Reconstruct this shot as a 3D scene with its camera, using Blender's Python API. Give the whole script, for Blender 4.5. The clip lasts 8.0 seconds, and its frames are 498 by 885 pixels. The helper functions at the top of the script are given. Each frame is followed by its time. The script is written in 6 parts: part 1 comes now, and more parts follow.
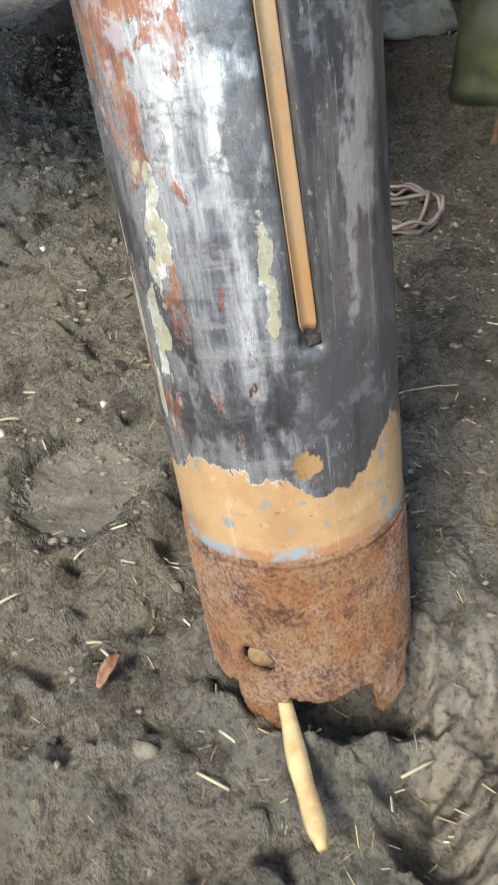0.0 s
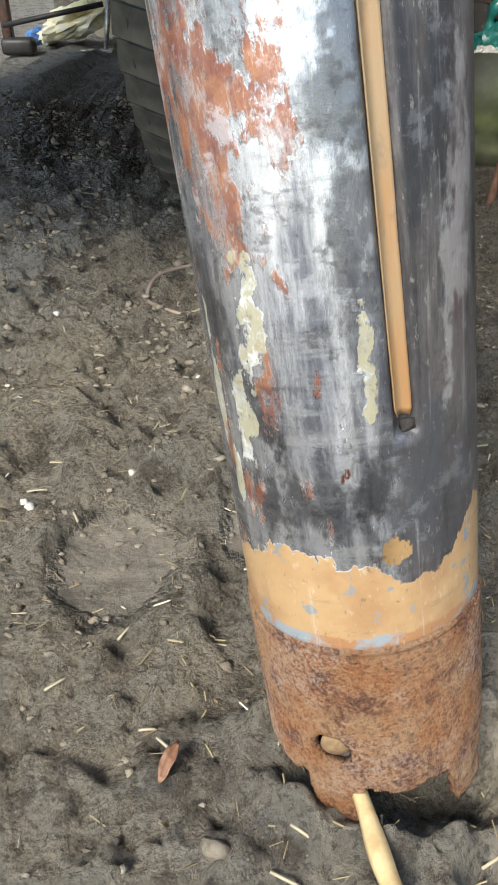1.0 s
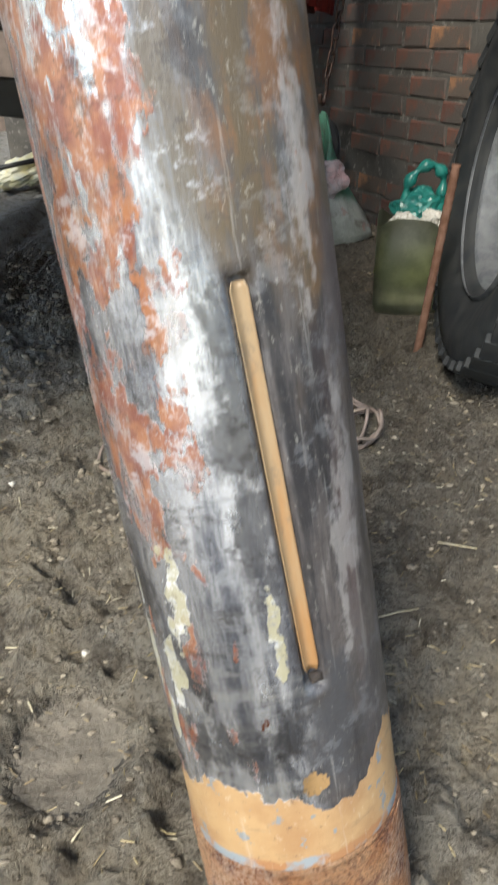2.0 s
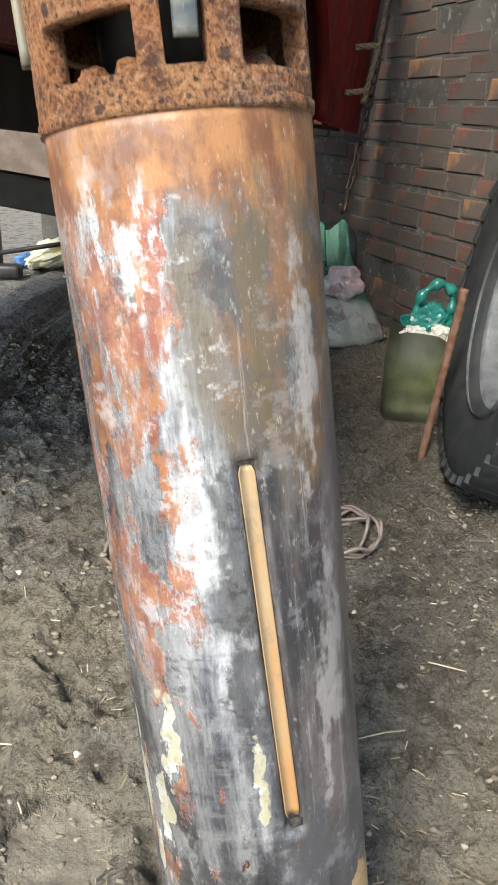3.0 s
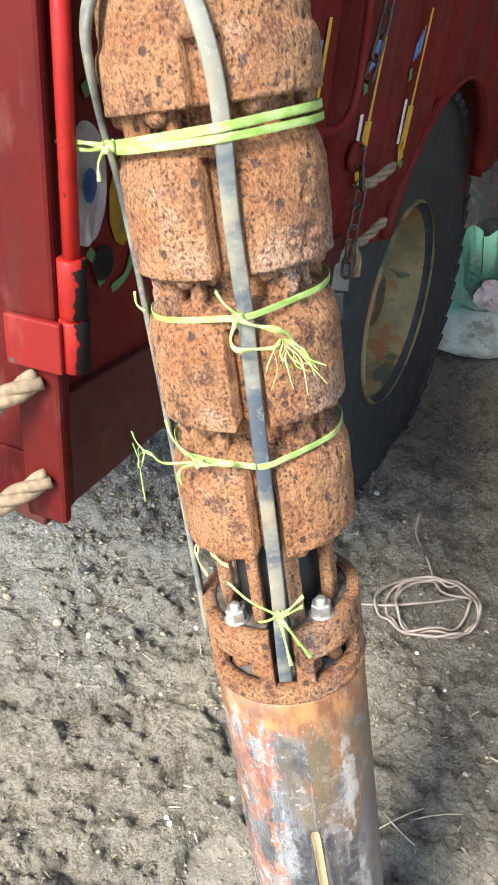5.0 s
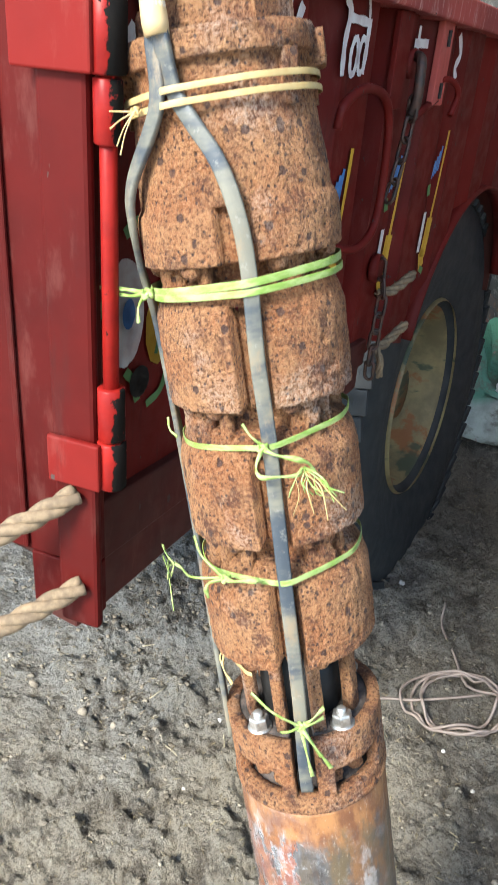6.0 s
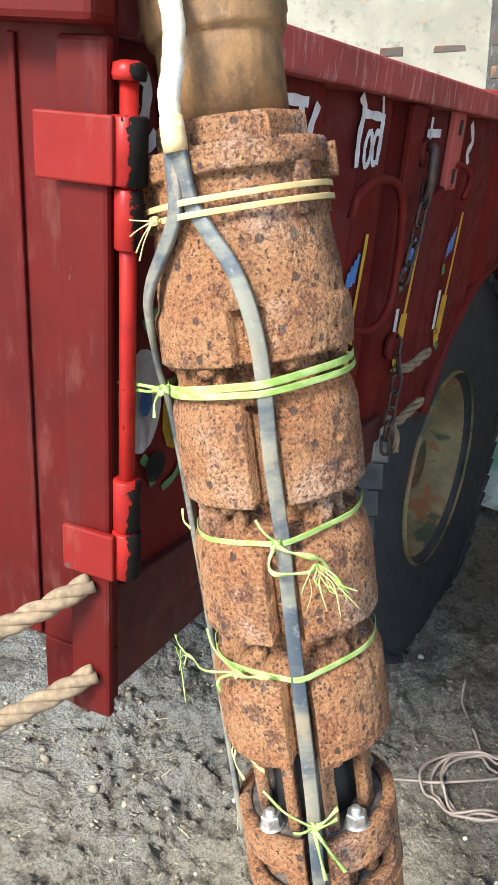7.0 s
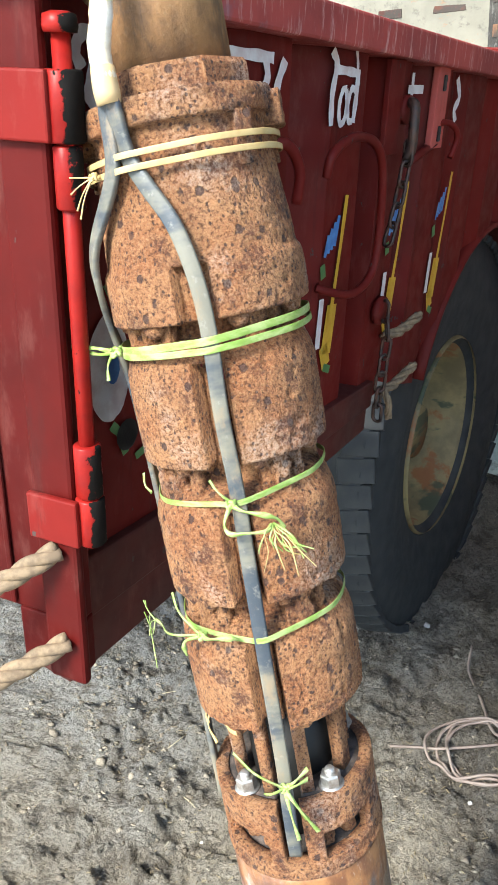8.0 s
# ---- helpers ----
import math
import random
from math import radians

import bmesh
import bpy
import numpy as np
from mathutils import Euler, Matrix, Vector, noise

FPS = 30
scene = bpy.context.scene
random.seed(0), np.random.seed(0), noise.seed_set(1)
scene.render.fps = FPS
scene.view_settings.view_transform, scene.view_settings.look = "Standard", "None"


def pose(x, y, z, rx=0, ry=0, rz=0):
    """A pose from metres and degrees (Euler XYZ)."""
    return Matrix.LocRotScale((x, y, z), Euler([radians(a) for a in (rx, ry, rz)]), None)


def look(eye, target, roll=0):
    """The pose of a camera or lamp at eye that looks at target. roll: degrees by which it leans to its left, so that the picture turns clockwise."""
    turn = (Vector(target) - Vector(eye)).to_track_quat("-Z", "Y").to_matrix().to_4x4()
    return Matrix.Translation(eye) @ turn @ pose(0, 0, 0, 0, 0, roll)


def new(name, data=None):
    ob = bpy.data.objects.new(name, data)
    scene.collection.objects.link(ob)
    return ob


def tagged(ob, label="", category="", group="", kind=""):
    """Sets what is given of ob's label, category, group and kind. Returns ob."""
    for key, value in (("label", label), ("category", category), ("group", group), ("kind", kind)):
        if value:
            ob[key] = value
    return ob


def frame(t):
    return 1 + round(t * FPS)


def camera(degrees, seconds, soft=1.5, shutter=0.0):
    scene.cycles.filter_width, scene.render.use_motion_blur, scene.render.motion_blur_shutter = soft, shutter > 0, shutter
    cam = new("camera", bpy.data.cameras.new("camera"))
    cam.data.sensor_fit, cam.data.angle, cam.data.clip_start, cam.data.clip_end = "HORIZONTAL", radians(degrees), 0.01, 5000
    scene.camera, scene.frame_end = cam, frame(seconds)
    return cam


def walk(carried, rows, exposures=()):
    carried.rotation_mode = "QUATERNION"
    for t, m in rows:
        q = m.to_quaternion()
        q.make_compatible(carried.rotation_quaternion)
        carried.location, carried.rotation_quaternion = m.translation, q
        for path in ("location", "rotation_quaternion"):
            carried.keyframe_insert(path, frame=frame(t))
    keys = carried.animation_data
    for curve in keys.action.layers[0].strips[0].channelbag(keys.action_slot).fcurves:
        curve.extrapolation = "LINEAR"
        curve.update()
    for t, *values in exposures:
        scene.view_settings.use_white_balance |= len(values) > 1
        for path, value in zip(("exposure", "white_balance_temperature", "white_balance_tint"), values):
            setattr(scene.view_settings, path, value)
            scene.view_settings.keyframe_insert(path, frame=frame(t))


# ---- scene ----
cam = camera(35.8, 8.0, shutter=0.25)
PATH = [
    (0, (0.1058, 0.0543, 0.5042), (0.0018, 1.4812, -0.6532), -0.8),
    (0.5, (0.0846, 0.0727, 0.5161), (-0.0202, 1.5511, -0.5750), -3.9),
    (1, (0.0478, 0.0736, 0.5143), (-0.0083, 1.5704, -0.5548), -0.8),
    (1.5, (0.0469, 0.0791, 0.5796), (0.0221, 1.6551, -0.3708), -0.5),
    (2, (0.0708, 0.0681, 0.6284), (0.1113, 1.6864, -0.2466), -1.2),
    (2.2, (0.0745, 0.0635, 0.6532), (0.1509, 1.7222, -0.1380), 0.6),
    (3.3, (0.0672, 0.0478, 0.7452), (0.0598, 1.7416, 0.0267), 3.2),
    (3.5, (0.0616, 0.0598, 0.8400), (0.0221, 1.6900, -0.0129), 3.1),
    (4, (0.1003, 0.0598, 1.0736), (-0.0405, 1.5603, 0.0193), -2.6),
    (4.5, (0.1058, 0.0377, 1.2245), (-0.1334, 1.4950, 0.1260), 0.7),
    (4.7, (0.1132, 0.0221, 1.2586), (-0.1766, 1.4812, 0.1757), -0.4),
    (5.8, (0.1224, -0.0147, 1.3303), (-0.2898, 1.5198, 0.4020), -1.8),
    (6, (0.1251, -0.0110, 1.3432), (-0.3018, 1.5410, 0.4517), -2.4),
    (6.5, (0.1306, -0.0028, 1.3717), (-0.3110, 1.5971, 0.5778), -2.5),
    (7, (0.1279, -0.0018, 1.3708), (-0.3533, 1.6008, 0.6054), -2.6),
    (7.5, (0.1380, 0.0046, 1.3588), (-0.3211, 1.5944, 0.5557), -2.7),
    (8, (0.1739, 0.0129, 1.3506), (-0.3468, 1.5815, 0.5428), -5.0),
]
walk(cam, [(t, look(eye, target, roll)) for t, eye, target, roll in PATH], [(0.0, 1.53, 6600, 4), (1.0, 1.53, 6650, 4), (2.2, 1.61, 6750, 4), (3.5, 2.30, 6750, 4), (4.0, 2.60, 6700, 4), (4.5, 2.72, 6600, 4), (6.0, 2.41, 6300, 3), (8.0, 2.47, 6350, 3)])

# ==== body ====
# ---------------------------------------------------------------- light
world = bpy.data.worlds.new("sky")
scene.world = world
world.use_nodes = True
wn = world.node_tree.nodes
sky = wn.new("ShaderNodeTexSky")
sky.sky_type, sky.sun_disc = "NISHITA", False
sky.sun_elevation, sky.sun_rotation = radians(44.5), radians(-155)
world.node_tree.links.new(sky.outputs[0], wn["Background"].inputs[0])
wn["Background"].inputs[1].default_value = 0.09
sun_data = bpy.data.lights.new("sun", "SUN")
sun_data.energy, sun_data.angle, sun_data.color = 1.9, radians(18), (1.0, 0.95, 0.88)
sun = new("sun", sun_data)
sun.matrix_world = look((-3.2, -6.8, 7.4), (0, 0, 0))


# ---------------------------------------------------------------- node helpers
class Mat:
    """A small builder of node materials."""

    def __init__(self, name):
        self.m = bpy.data.materials.new(name)
        self.m.use_nodes = True
        self.t = self.m.node_tree
        self.b = self.t.nodes["Principled BSDF"]
        self.co = self.t.nodes.new("ShaderNodeTexCoord").outputs["Object"]

    def link(self, a, b):
        self.t.links.new(a, b)

    def put(self, socket, v):
        if isinstance(v, (int, float, tuple)):
            socket.default_value = v if not isinstance(v, tuple) or len(v) == 4 or socket.type == "VECTOR" else (*v, 1)
        else:
            self.link(v, socket)

    def scaled(self, sx, sy, sz, off=(0, 0, 0), src=None):
        n = self.t.nodes.new("ShaderNodeMapping")
        self.link(src or self.co, n.inputs[0])
        n.inputs["Location"].default_value = off
        n.inputs["Scale"].default_value = (sx, sy, sz)
        return n.outputs[0]

    def noise(self, scale, detail=4, rough=0.55, vec=None, distortion=0.0):
        n = self.t.nodes.new("ShaderNodeTexNoise")
        self.link(vec or self.co, n.inputs["Vector"])
        n.inputs["Scale"].default_value, n.inputs["Detail"].default_value = scale, detail
        n.inputs["Roughness"].default_value, n.inputs["Distortion"].default_value = rough, distortion
        return n.outputs[0]

    def cells(self, scale, vec=None, feature="F1", out="Distance", jitter=1.0):
        n = self.t.nodes.new("ShaderNodeTexVoronoi")
        n.feature = feature
        self.link(vec or self.co, n.inputs["Vector"])
        n.inputs["Scale"].default_value, n.inputs["Randomness"].default_value = scale, jitter
        return n.outputs[out]

    def step(self, v, lo, hi, a=0.0, b=1.0):
        n = self.t.nodes.new("ShaderNodeMapRange")
        n.interpolation_type = "SMOOTHSTEP"
        self.put(n.inputs["Value"], v)
        for k, x in zip(("From Min", "From Max", "To Min", "To Max"), (lo, hi, a, b)):
            n.inputs[k].default_value = x
        return n.outputs[0]

    def math(self, op, a, b=0.0):
        n = self.t.nodes.new("ShaderNodeMath")
        n.operation = op
        self.put(n.inputs[0], a)
        self.put(n.inputs[1], b)
        return n.outputs[0]

    def mix(self, f, a, b):
        n = self.t.nodes.new("ShaderNodeMix")
        n.data_type = "RGBA"
        self.put(n.inputs["Factor"], f)
        self.put(n.inputs["A"], a)
        self.put(n.inputs["B"], b)
        return n.outputs["Result"]

    def xyz(self, src=None):
        n = self.t.nodes.new("ShaderNodeSeparateXYZ")
        self.link(src or self.co, n.inputs[0])
        return n.outputs

    def rnd(self):
        return self.t.nodes.new("ShaderNodeObjectInfo").outputs["Random"]

    def island(self):
        return self.t.nodes.new("ShaderNodeNewGeometry").outputs["Random Per Island"]

    def done(self, color, rough=0.7, metal=0.0, bump=None, strength=0.5, dist=0.002):
        self.put(self.b.inputs["Base Color"], color)
        self.put(self.b.inputs["Roughness"], rough)
        self.put(self.b.inputs["Metallic"], metal)
        if bump is not None:
            n = self.t.nodes.new("ShaderNodeBump")
            n.inputs["Strength"].default_value, n.inputs["Distance"].default_value = strength, dist
            self.link(bump, n.inputs["Height"])
            self.link(n.outputs[0], self.b.inputs["Normal"])
        return self.m


# ---------------------------------------------------------------- mesh helpers
def obj(name, bm, mat, parent=None, label="", smooth=True, m=None):
    me = bpy.data.meshes.new(name)
    bmesh.ops.recalc_face_normals(bm, faces=bm.faces)
    bm.to_mesh(me)
    bm.free()
    me.polygons.foreach_set("use_smooth", [smooth] * len(me.polygons))
    me.materials.append(mat)
    ob = new(name, me)
    if parent:
        ob.parent = parent
    if m is not None:
        ob.matrix_basis = m
    if label:
        tagged(ob, label)
    return ob


def part(name, bm, mat, parent, label="", smooth=True, m=None):
    return obj(name, bm, mat, parent, label, smooth, m)


def thing(name, m, label, category, group="", kind=""):
    e = new(name)
    e.matrix_basis = m
    e.empty_display_size = 0.05
    return tagged(e, label, category, group, kind)


def add_box(bm, x0, x1, y0, y1, z0, z1, bevel=0.0, m=None):
    mm = Matrix.Translation(((x0 + x1) / 2, (y0 + y1) / 2, (z0 + z1) / 2)) @ Matrix.Diagonal((x1 - x0, y1 - y0, z1 - z0, 1))
    r = bmesh.ops.create_cube(bm, size=1, matrix=(m @ mm) if m is not None else mm)
    if bevel:
        es = {e for v in r["verts"] for e in v.link_edges}
        bmesh.ops.bevel(bm, geom=list(es), offset=bevel, segments=2, affect="EDGES", profile=0.5)
    return r


def box(x0, x1, y0, y1, z0, z1, bevel=0.0):
    bm = bmesh.new()
    add_box(bm, x0, x1, y0, y1, z0, z1, bevel)
    return bm


def add_tube(bm, pts, rad, sides=10, closed=False, taper=None):
    """A round rod along points."""
    pts = [Vector(p) for p in pts]
    n, rings = len(pts), []
    up = None
    for i, p in enumerate(pts):
        a = pts[(i - 1) % n] if (i or closed) else p
        b = pts[(i + 1) % n] if (i < n - 1 or closed) else p
        d = (b - a).normalized()
        if up is None:
            up = d.orthogonal().normalized()
        up = (up - d * up.dot(d)).normalized()
        w = d.cross(up)
        r = rad * (taper[i] if taper else 1)
        rings.append([bm.verts.new(p + (up * math.cos(k * 2 * math.pi / sides) + w * math.sin(k * 2 * math.pi / sides)) * r) for k in range(sides)])
    for i in range(n if closed else n - 1):
        A, B = rings[i], rings[(i + 1) % n]
        for k in range(sides):
            bm.faces.new((A[k], A[(k + 1) % sides], B[(k + 1) % sides], B[k]))
    if not closed:
        bm.faces.new(rings[0][::-1])
        bm.faces.new(rings[-1])
    return bm


def tube(pts, rad, sides=10, closed=False, taper=None):
    return add_tube(bmesh.new(), pts, rad, sides, closed, taper)


def smooth_path(pts, n=8):
    """Catmull-Rom through points."""
    P = [Vector(p) for p in pts]
    P = [P[0] * 2 - P[1]] + P + [P[-1] * 2 - P[-2]]
    out = []
    for i in range(1, len(P) - 2):
        for k in range(n):
            t = k / n
            a, b, c, d = P[i - 1:i + 3]
            out.append(0.5 * (2 * b + (c - a) * t + (2 * a - 5 * b + 4 * c - d) * t * t + (3 * b - a - 3 * c + d) * t ** 3))
    out.append(P[-2])
    return out


def lathe(profile, sides=64, bm=None, wob=None, close_ends=True):
    """Turns (radius, height) rows about z; wob(angle, h, r) may change the radius."""
    bm = bm or bmesh.new()
    rings = []
    for r, h in profile:
        ring = []
        for k in range(sides):
            a = 2 * math.pi * k / sides
            rr = wob(a, h, r) if wob else r
            ring.append(bm.verts.new((rr * math.sin(a), -rr * math.cos(a), h)))
        rings.append(ring)
    for A, B in zip(rings, rings[1:]):
        for k in range(sides):
            bm.faces.new((A[k], A[(k + 1) % sides], B[(k + 1) % sides], B[k]))
    if close_ends:
        bm.faces.new(rings[0][::-1])
        bm.faces.new(rings[-1])
    return bm


def shell(ro, ri, hs, sides, keep, wob=None):
    """A thick round wall between radii ro and ri, cut into cells of which keep(angle, h) stay: angle from the front, clockwise from above is minus."""
    bm = bmesh.new()
    vs = {}

    def v(i, j, inner):
        key = (i % sides, j, inner)
        if key not in vs:
            a = 2 * math.pi * (i % sides) / sides
            r = ri if inner else ro
            if wob and not inner:
                r = wob(a, hs[j], r)
            vs[key] = bm.verts.new((r * math.sin(a), -r * math.cos(a), hs[j]))
        return vs[key]

    def deg(i):
        d = 360 * (i + 0.5) / sides
        return d - 360 if d > 180 else d

    K = {(i, j): keep(deg(i), (hs[j] + hs[j + 1]) / 2) for i in range(sides) for j in range(len(hs) - 1)}
    for (i, j), on in K.items():
        if not on:
            continue
        bm.faces.new((v(i, j, 0), v(i + 1, j, 0), v(i + 1, j + 1, 0), v(i, j + 1, 0)))
        bm.faces.new((v(i, j, 1), v(i, j + 1, 1), v(i + 1, j + 1, 1), v(i + 1, j, 1)))
        if not K[((i - 1) % sides, j)]:
            bm.faces.new((v(i, j, 0), v(i, j + 1, 0), v(i, j + 1, 1), v(i, j, 1)))
        if not K[((i + 1) % sides, j)]:
            bm.faces.new((v(i + 1, j, 0), v(i + 1, j, 1), v(i + 1, j + 1, 1), v(i + 1, j + 1, 0)))
        if not K.get((i, j - 1), False):
            bm.faces.new((v(i, j, 0), v(i, j, 1), v(i + 1, j, 1), v(i + 1, j, 0)))
        if not K.get((i, j + 1), False):
            bm.faces.new((v(i, j + 1, 0), v(i + 1, j + 1, 0), v(i + 1, j + 1, 1), v(i, j + 1, 1)))
    return bm


def fbm(x, y, z, octaves=3):
    s, a, f = 0.0, 1.0, 1.0
    for _ in range(octaves):
        s += a * noise.noise((x * f, y * f, z * f))
        a, f = a * 0.5, f * 2.1
    return s


def lin(a, b, n):
    return [a + (b - a) * i / n for i in range(n + 1)]


# ---------------------------------------------------------------- materials
def mat_rust(name, light=(0.42, 0.152, 0.052), dark=(0.14, 0.044, 0.022), pale=(0.52, 0.250, 0.110), pit=1.0, bloom=0.0, grain_dark=0.72):
    m = Mat(name)
    big = m.step(m.noise(20, 6, 0.7), 0.36, 0.64)
    col = m.mix(big, light, pale)
    col = m.mix(m.math("MULTIPLY", m.step(m.noise(36, 6, 0.7, m.scaled(1, 1, 1, (3, 1, 7))), 0.49, 0.64), 0.85), col, dark)
    # grain tinted paler at its highs, darker at its lows
    grain = m.noise(330, 6, 0.75)
    col = m.mix(m.step(grain, 0.525, 0.585), col, m.mix(0.45, col, (0.68, 0.38, 0.18)))
    col = m.mix(m.step(grain, 0.415, 0.475, 1.0, 0.0), col, m.mix(grain_dark, col, (0.085, 0.030, 0.015)))
    # round eaten pits, some large, each cell its own depth
    jit = m.scaled(1, 1, 0.9, (2, 8, 5))
    big_d, big_c = m.cells(95, jit), m.xyz(m.cells(95, jit, out="Color"))[0]
    small_d, small_c = m.cells(260, jit), m.xyz(m.cells(260, jit, out="Color"))[0]
    where = m.step(m.noise(14, 3, 0.5, m.scaled(1, 1, 1, (9, 4, 2))), 0.36, 0.64, 0.0, 1.0)
    wavy = m.math("MULTIPLY", m.math("SUBTRACT", grain, 0.5), 0.35)
    p1 = m.math("MULTIPLY", m.step(m.math("ADD", big_d, wavy), 0.24, 0.34, 1.0, 0.0), m.step(big_c, 0.66, 0.72))
    p2 = m.math("MULTIPLY", m.step(m.math("ADD", small_d, wavy), 0.22, 0.36, 1.0, 0.0), m.step(m.math("ADD", small_c, m.math("MULTIPLY", where, 0.25)), 0.80, 0.88))
    pm = m.math("MULTIPLY", m.math("MAXIMUM", p1, p2), pit * 0.85)
    col = m.mix(pm, col, m.mix(grain, (0.030, 0.016, 0.018), (0.11, 0.05, 0.04)))
    frost = m.step(m.noise(13, 5, 0.65, m.scaled(1, 1, 1, (5, 5, 5))), 0.53 - bloom, 0.68 - bloom)
    col = m.mix(m.math("MULTIPLY", m.math("MULTIPLY", frost, m.step(grain, 0.42, 0.58)), 0.46), col, (0.70, 0.58, 0.51))
    h = m.math("ADD", m.math("MULTIPLY", grain, 1.4), m.math("ADD", m.math("MULTIPLY", pm, -0.9), m.math("MULTIPLY", m.noise(120, 5, 0.7), 0.35)))
    fine_h = m.noise(620, 4, 0.75)
    col = m.mix(m.math("MULTIPLY", m.step(fine_h, 0.54, 0.68), 0.30), col, (0.62, 0.40, 0.24))
    col = m.mix(m.math("MULTIPLY", m.step(fine_h, 0.34, 0.46, 1.0, 0.0), 0.40), col, (0.10, 0.035, 0.018))
    h = m.math("ADD", h, m.math("MULTIPLY", fine_h, 0.5))
    return m.done(col, 0.72, 0.0, h, 1.0, 0.0062)


def mat_motor():
    """Worn bright steel with rust blooms, cream paint remains and dark grey patches; ochre paint at the foot."""
    m = Mat("worn_motor_steel")
    x, y, z = m.xyz()
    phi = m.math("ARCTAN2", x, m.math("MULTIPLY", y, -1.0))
    n1 = m.math("SUBTRACT", m.noise(55, 5, 0.62, m.scaled(1, 1, 0.55, (4, 4, 4))), 0.5)
    n2 = m.math("SUBTRACT", m.noise(21, 4, 0.6, m.scaled(1, 1, 0.4, (1, 7, 2))), 0.5)

    n3 = m.math("SUBTRACT", m.noise(120, 4, 0.65, m.scaled(1, 1, 0.6, (6, 1, 3))), 0.5)

    def patch(deg, h, wide, tall, amp=3.0, soft=0.25):
        du = m.math("MULTIPLY", m.math("SUBTRACT", phi, radians(deg)), 0.0735 / wide)
        dv = m.math("MULTIPLY", m.math("SUBTRACT", z, h), 1 / tall)
        q = m.math("ADD", m.math("MULTIPLY", du, du), m.math("ADD", m.math("MULTIPLY", dv, dv), m.math("MULTIPLY", n3, amp * 1.2)))
        return m.step(m.math("ADD", q, m.math("MULTIPLY", n1, amp * 2.2)), 1 - soft, 1 + soft, 1.0, 0.0)

    def both(a, b):
        return m.math("MULTIPLY", a, b)

    brushed = m.noise(30, 5, 0.7, m.scaled(0.6, 0.6, 5.0, (2, 0, 0)))
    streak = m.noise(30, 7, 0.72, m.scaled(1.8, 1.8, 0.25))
    steel = m.mix(m.step(streak, 0.36, 0.64), (0.20, 0.21, 0.25), (0.86, 0.87, 0.92))
    steel = m.mix(both(m.step(brushed, 0.48, 0.64), m.step(z, 0.24, 0.40, 0.55, 0.1)), steel, (0.80, 0.80, 0.80))
    # grey-brown flank with its shade painted in near-black, then dark patches
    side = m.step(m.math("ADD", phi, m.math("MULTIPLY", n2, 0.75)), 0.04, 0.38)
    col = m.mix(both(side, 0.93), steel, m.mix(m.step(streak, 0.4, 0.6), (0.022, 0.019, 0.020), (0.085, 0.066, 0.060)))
    pink = both(m.step(m.math("ADD", phi, m.math("MULTIPLY", n2, 0.5)), 0.72, 0.95), m.step(m.noise(18, 3, 0.5, m.scaled(1, 1, 0.2, (1, 8, 3))), 0.38, 0.56))
    col = m.mix(both(pink, 0.8), col, (0.125, 0.085, 0.085))
    for deg, h, wide, tall in ((5, 0.44, 0.012, 0.085), (45, 0.245, 0.035, 0.045), (-58, 0.350, 0.012, 0.030), (-36, 0.308, 0.010, 0.020), (14, 0.612, 0.012, 0.022), (20, 0.262, 0.022, 0.030), (-20, 0.255, 0.030, 0.022)):
        col = m.mix(both(patch(deg, h, wide * 1.1, tall * 1.1, 4.0, 0.95), m.step(streak, 0.3, 0.66, 0.35, 0.85)), col, (0.070, 0.070, 0.078))
    khaki = both(m.step(m.math("ADD", z, m.math("MULTIPLY", n2, 0.22)), 0.50, 0.57), m.step(m.math("ADD", phi, m.math("MULTIPLY", n1, 0.8)), -0.32, -0.02))
    col = m.mix(both(khaki, 0.75), col, m.mix(m.step(streak, 0.42, 0.58), (0.125, 0.088, 0.046), (0.058, 0.054, 0.052)))
    stain = both(both(m.step(m.math("ADD", z, m.math("MULTIPLY", n2, 0.3)), 0.52, 0.62), m.step(phi, 0.0, 0.4)), m.step(m.noise(42, 6, 0.7, m.scaled(1, 1, 0.4, (3, 9, 9))), 0.44, 0.60))
    col = m.mix(both(stain, 0.85), col, (0.20, 0.095, 0.040))
    # pale paint streaks, in part painted-in reflections
    white = m.math("MAXIMUM", patch(55, 0.40, 0.010, 0.05, 4.0, 0.9), m.math("MAXIMUM", patch(43, 0.34, 0.005, 0.04, 4.0, 0.9), patch(48, 0.56, 0.009, 0.05, 4.5, 0.9)))
    col = m.mix(both(white, 0.6), col, (0.40, 0.37, 0.36))
    # rust blooms high up on the other side
    bloom = m.noise(44, 6, 0.68, m.scaled(1, 1, 0.48, (2, 2, 2)))
    rw = m.math("ADD", bloom, m.math("ADD", m.step(phi, -0.40, 0.22, 0.040, -0.17), m.step(z, 0.28, 0.56, -0.115, 0.030)))
    rust = both(m.step(rw, 0.490, 0.540), m.step(m.noise(95, 5, 0.7, m.scaled(1, 1, 0.35, (5, 5, 1))), 0.36, 0.54, 0.25, 1.0))
    rcol = m.mix(m.step(m.noise(60, 5, 0.65), 0.38, 0.62), (0.22, 0.056, 0.025), (0.38, 0.140, 0.048))
    col = m.mix(both(rust, 0.9), col, rcol)
    cream = m.math("MAXIMUM", m.math("MAXIMUM", patch(-39, 0.352, 0.008, 0.036, 3.4), patch(-48, 0.297, 0.008, 0.024, 3.4)), m.math("MAXIMUM", patch(7, 0.325, 0.004, 0.026, 4.0), patch(-60, 0.262, 0.004, 0.02, 3.0)))
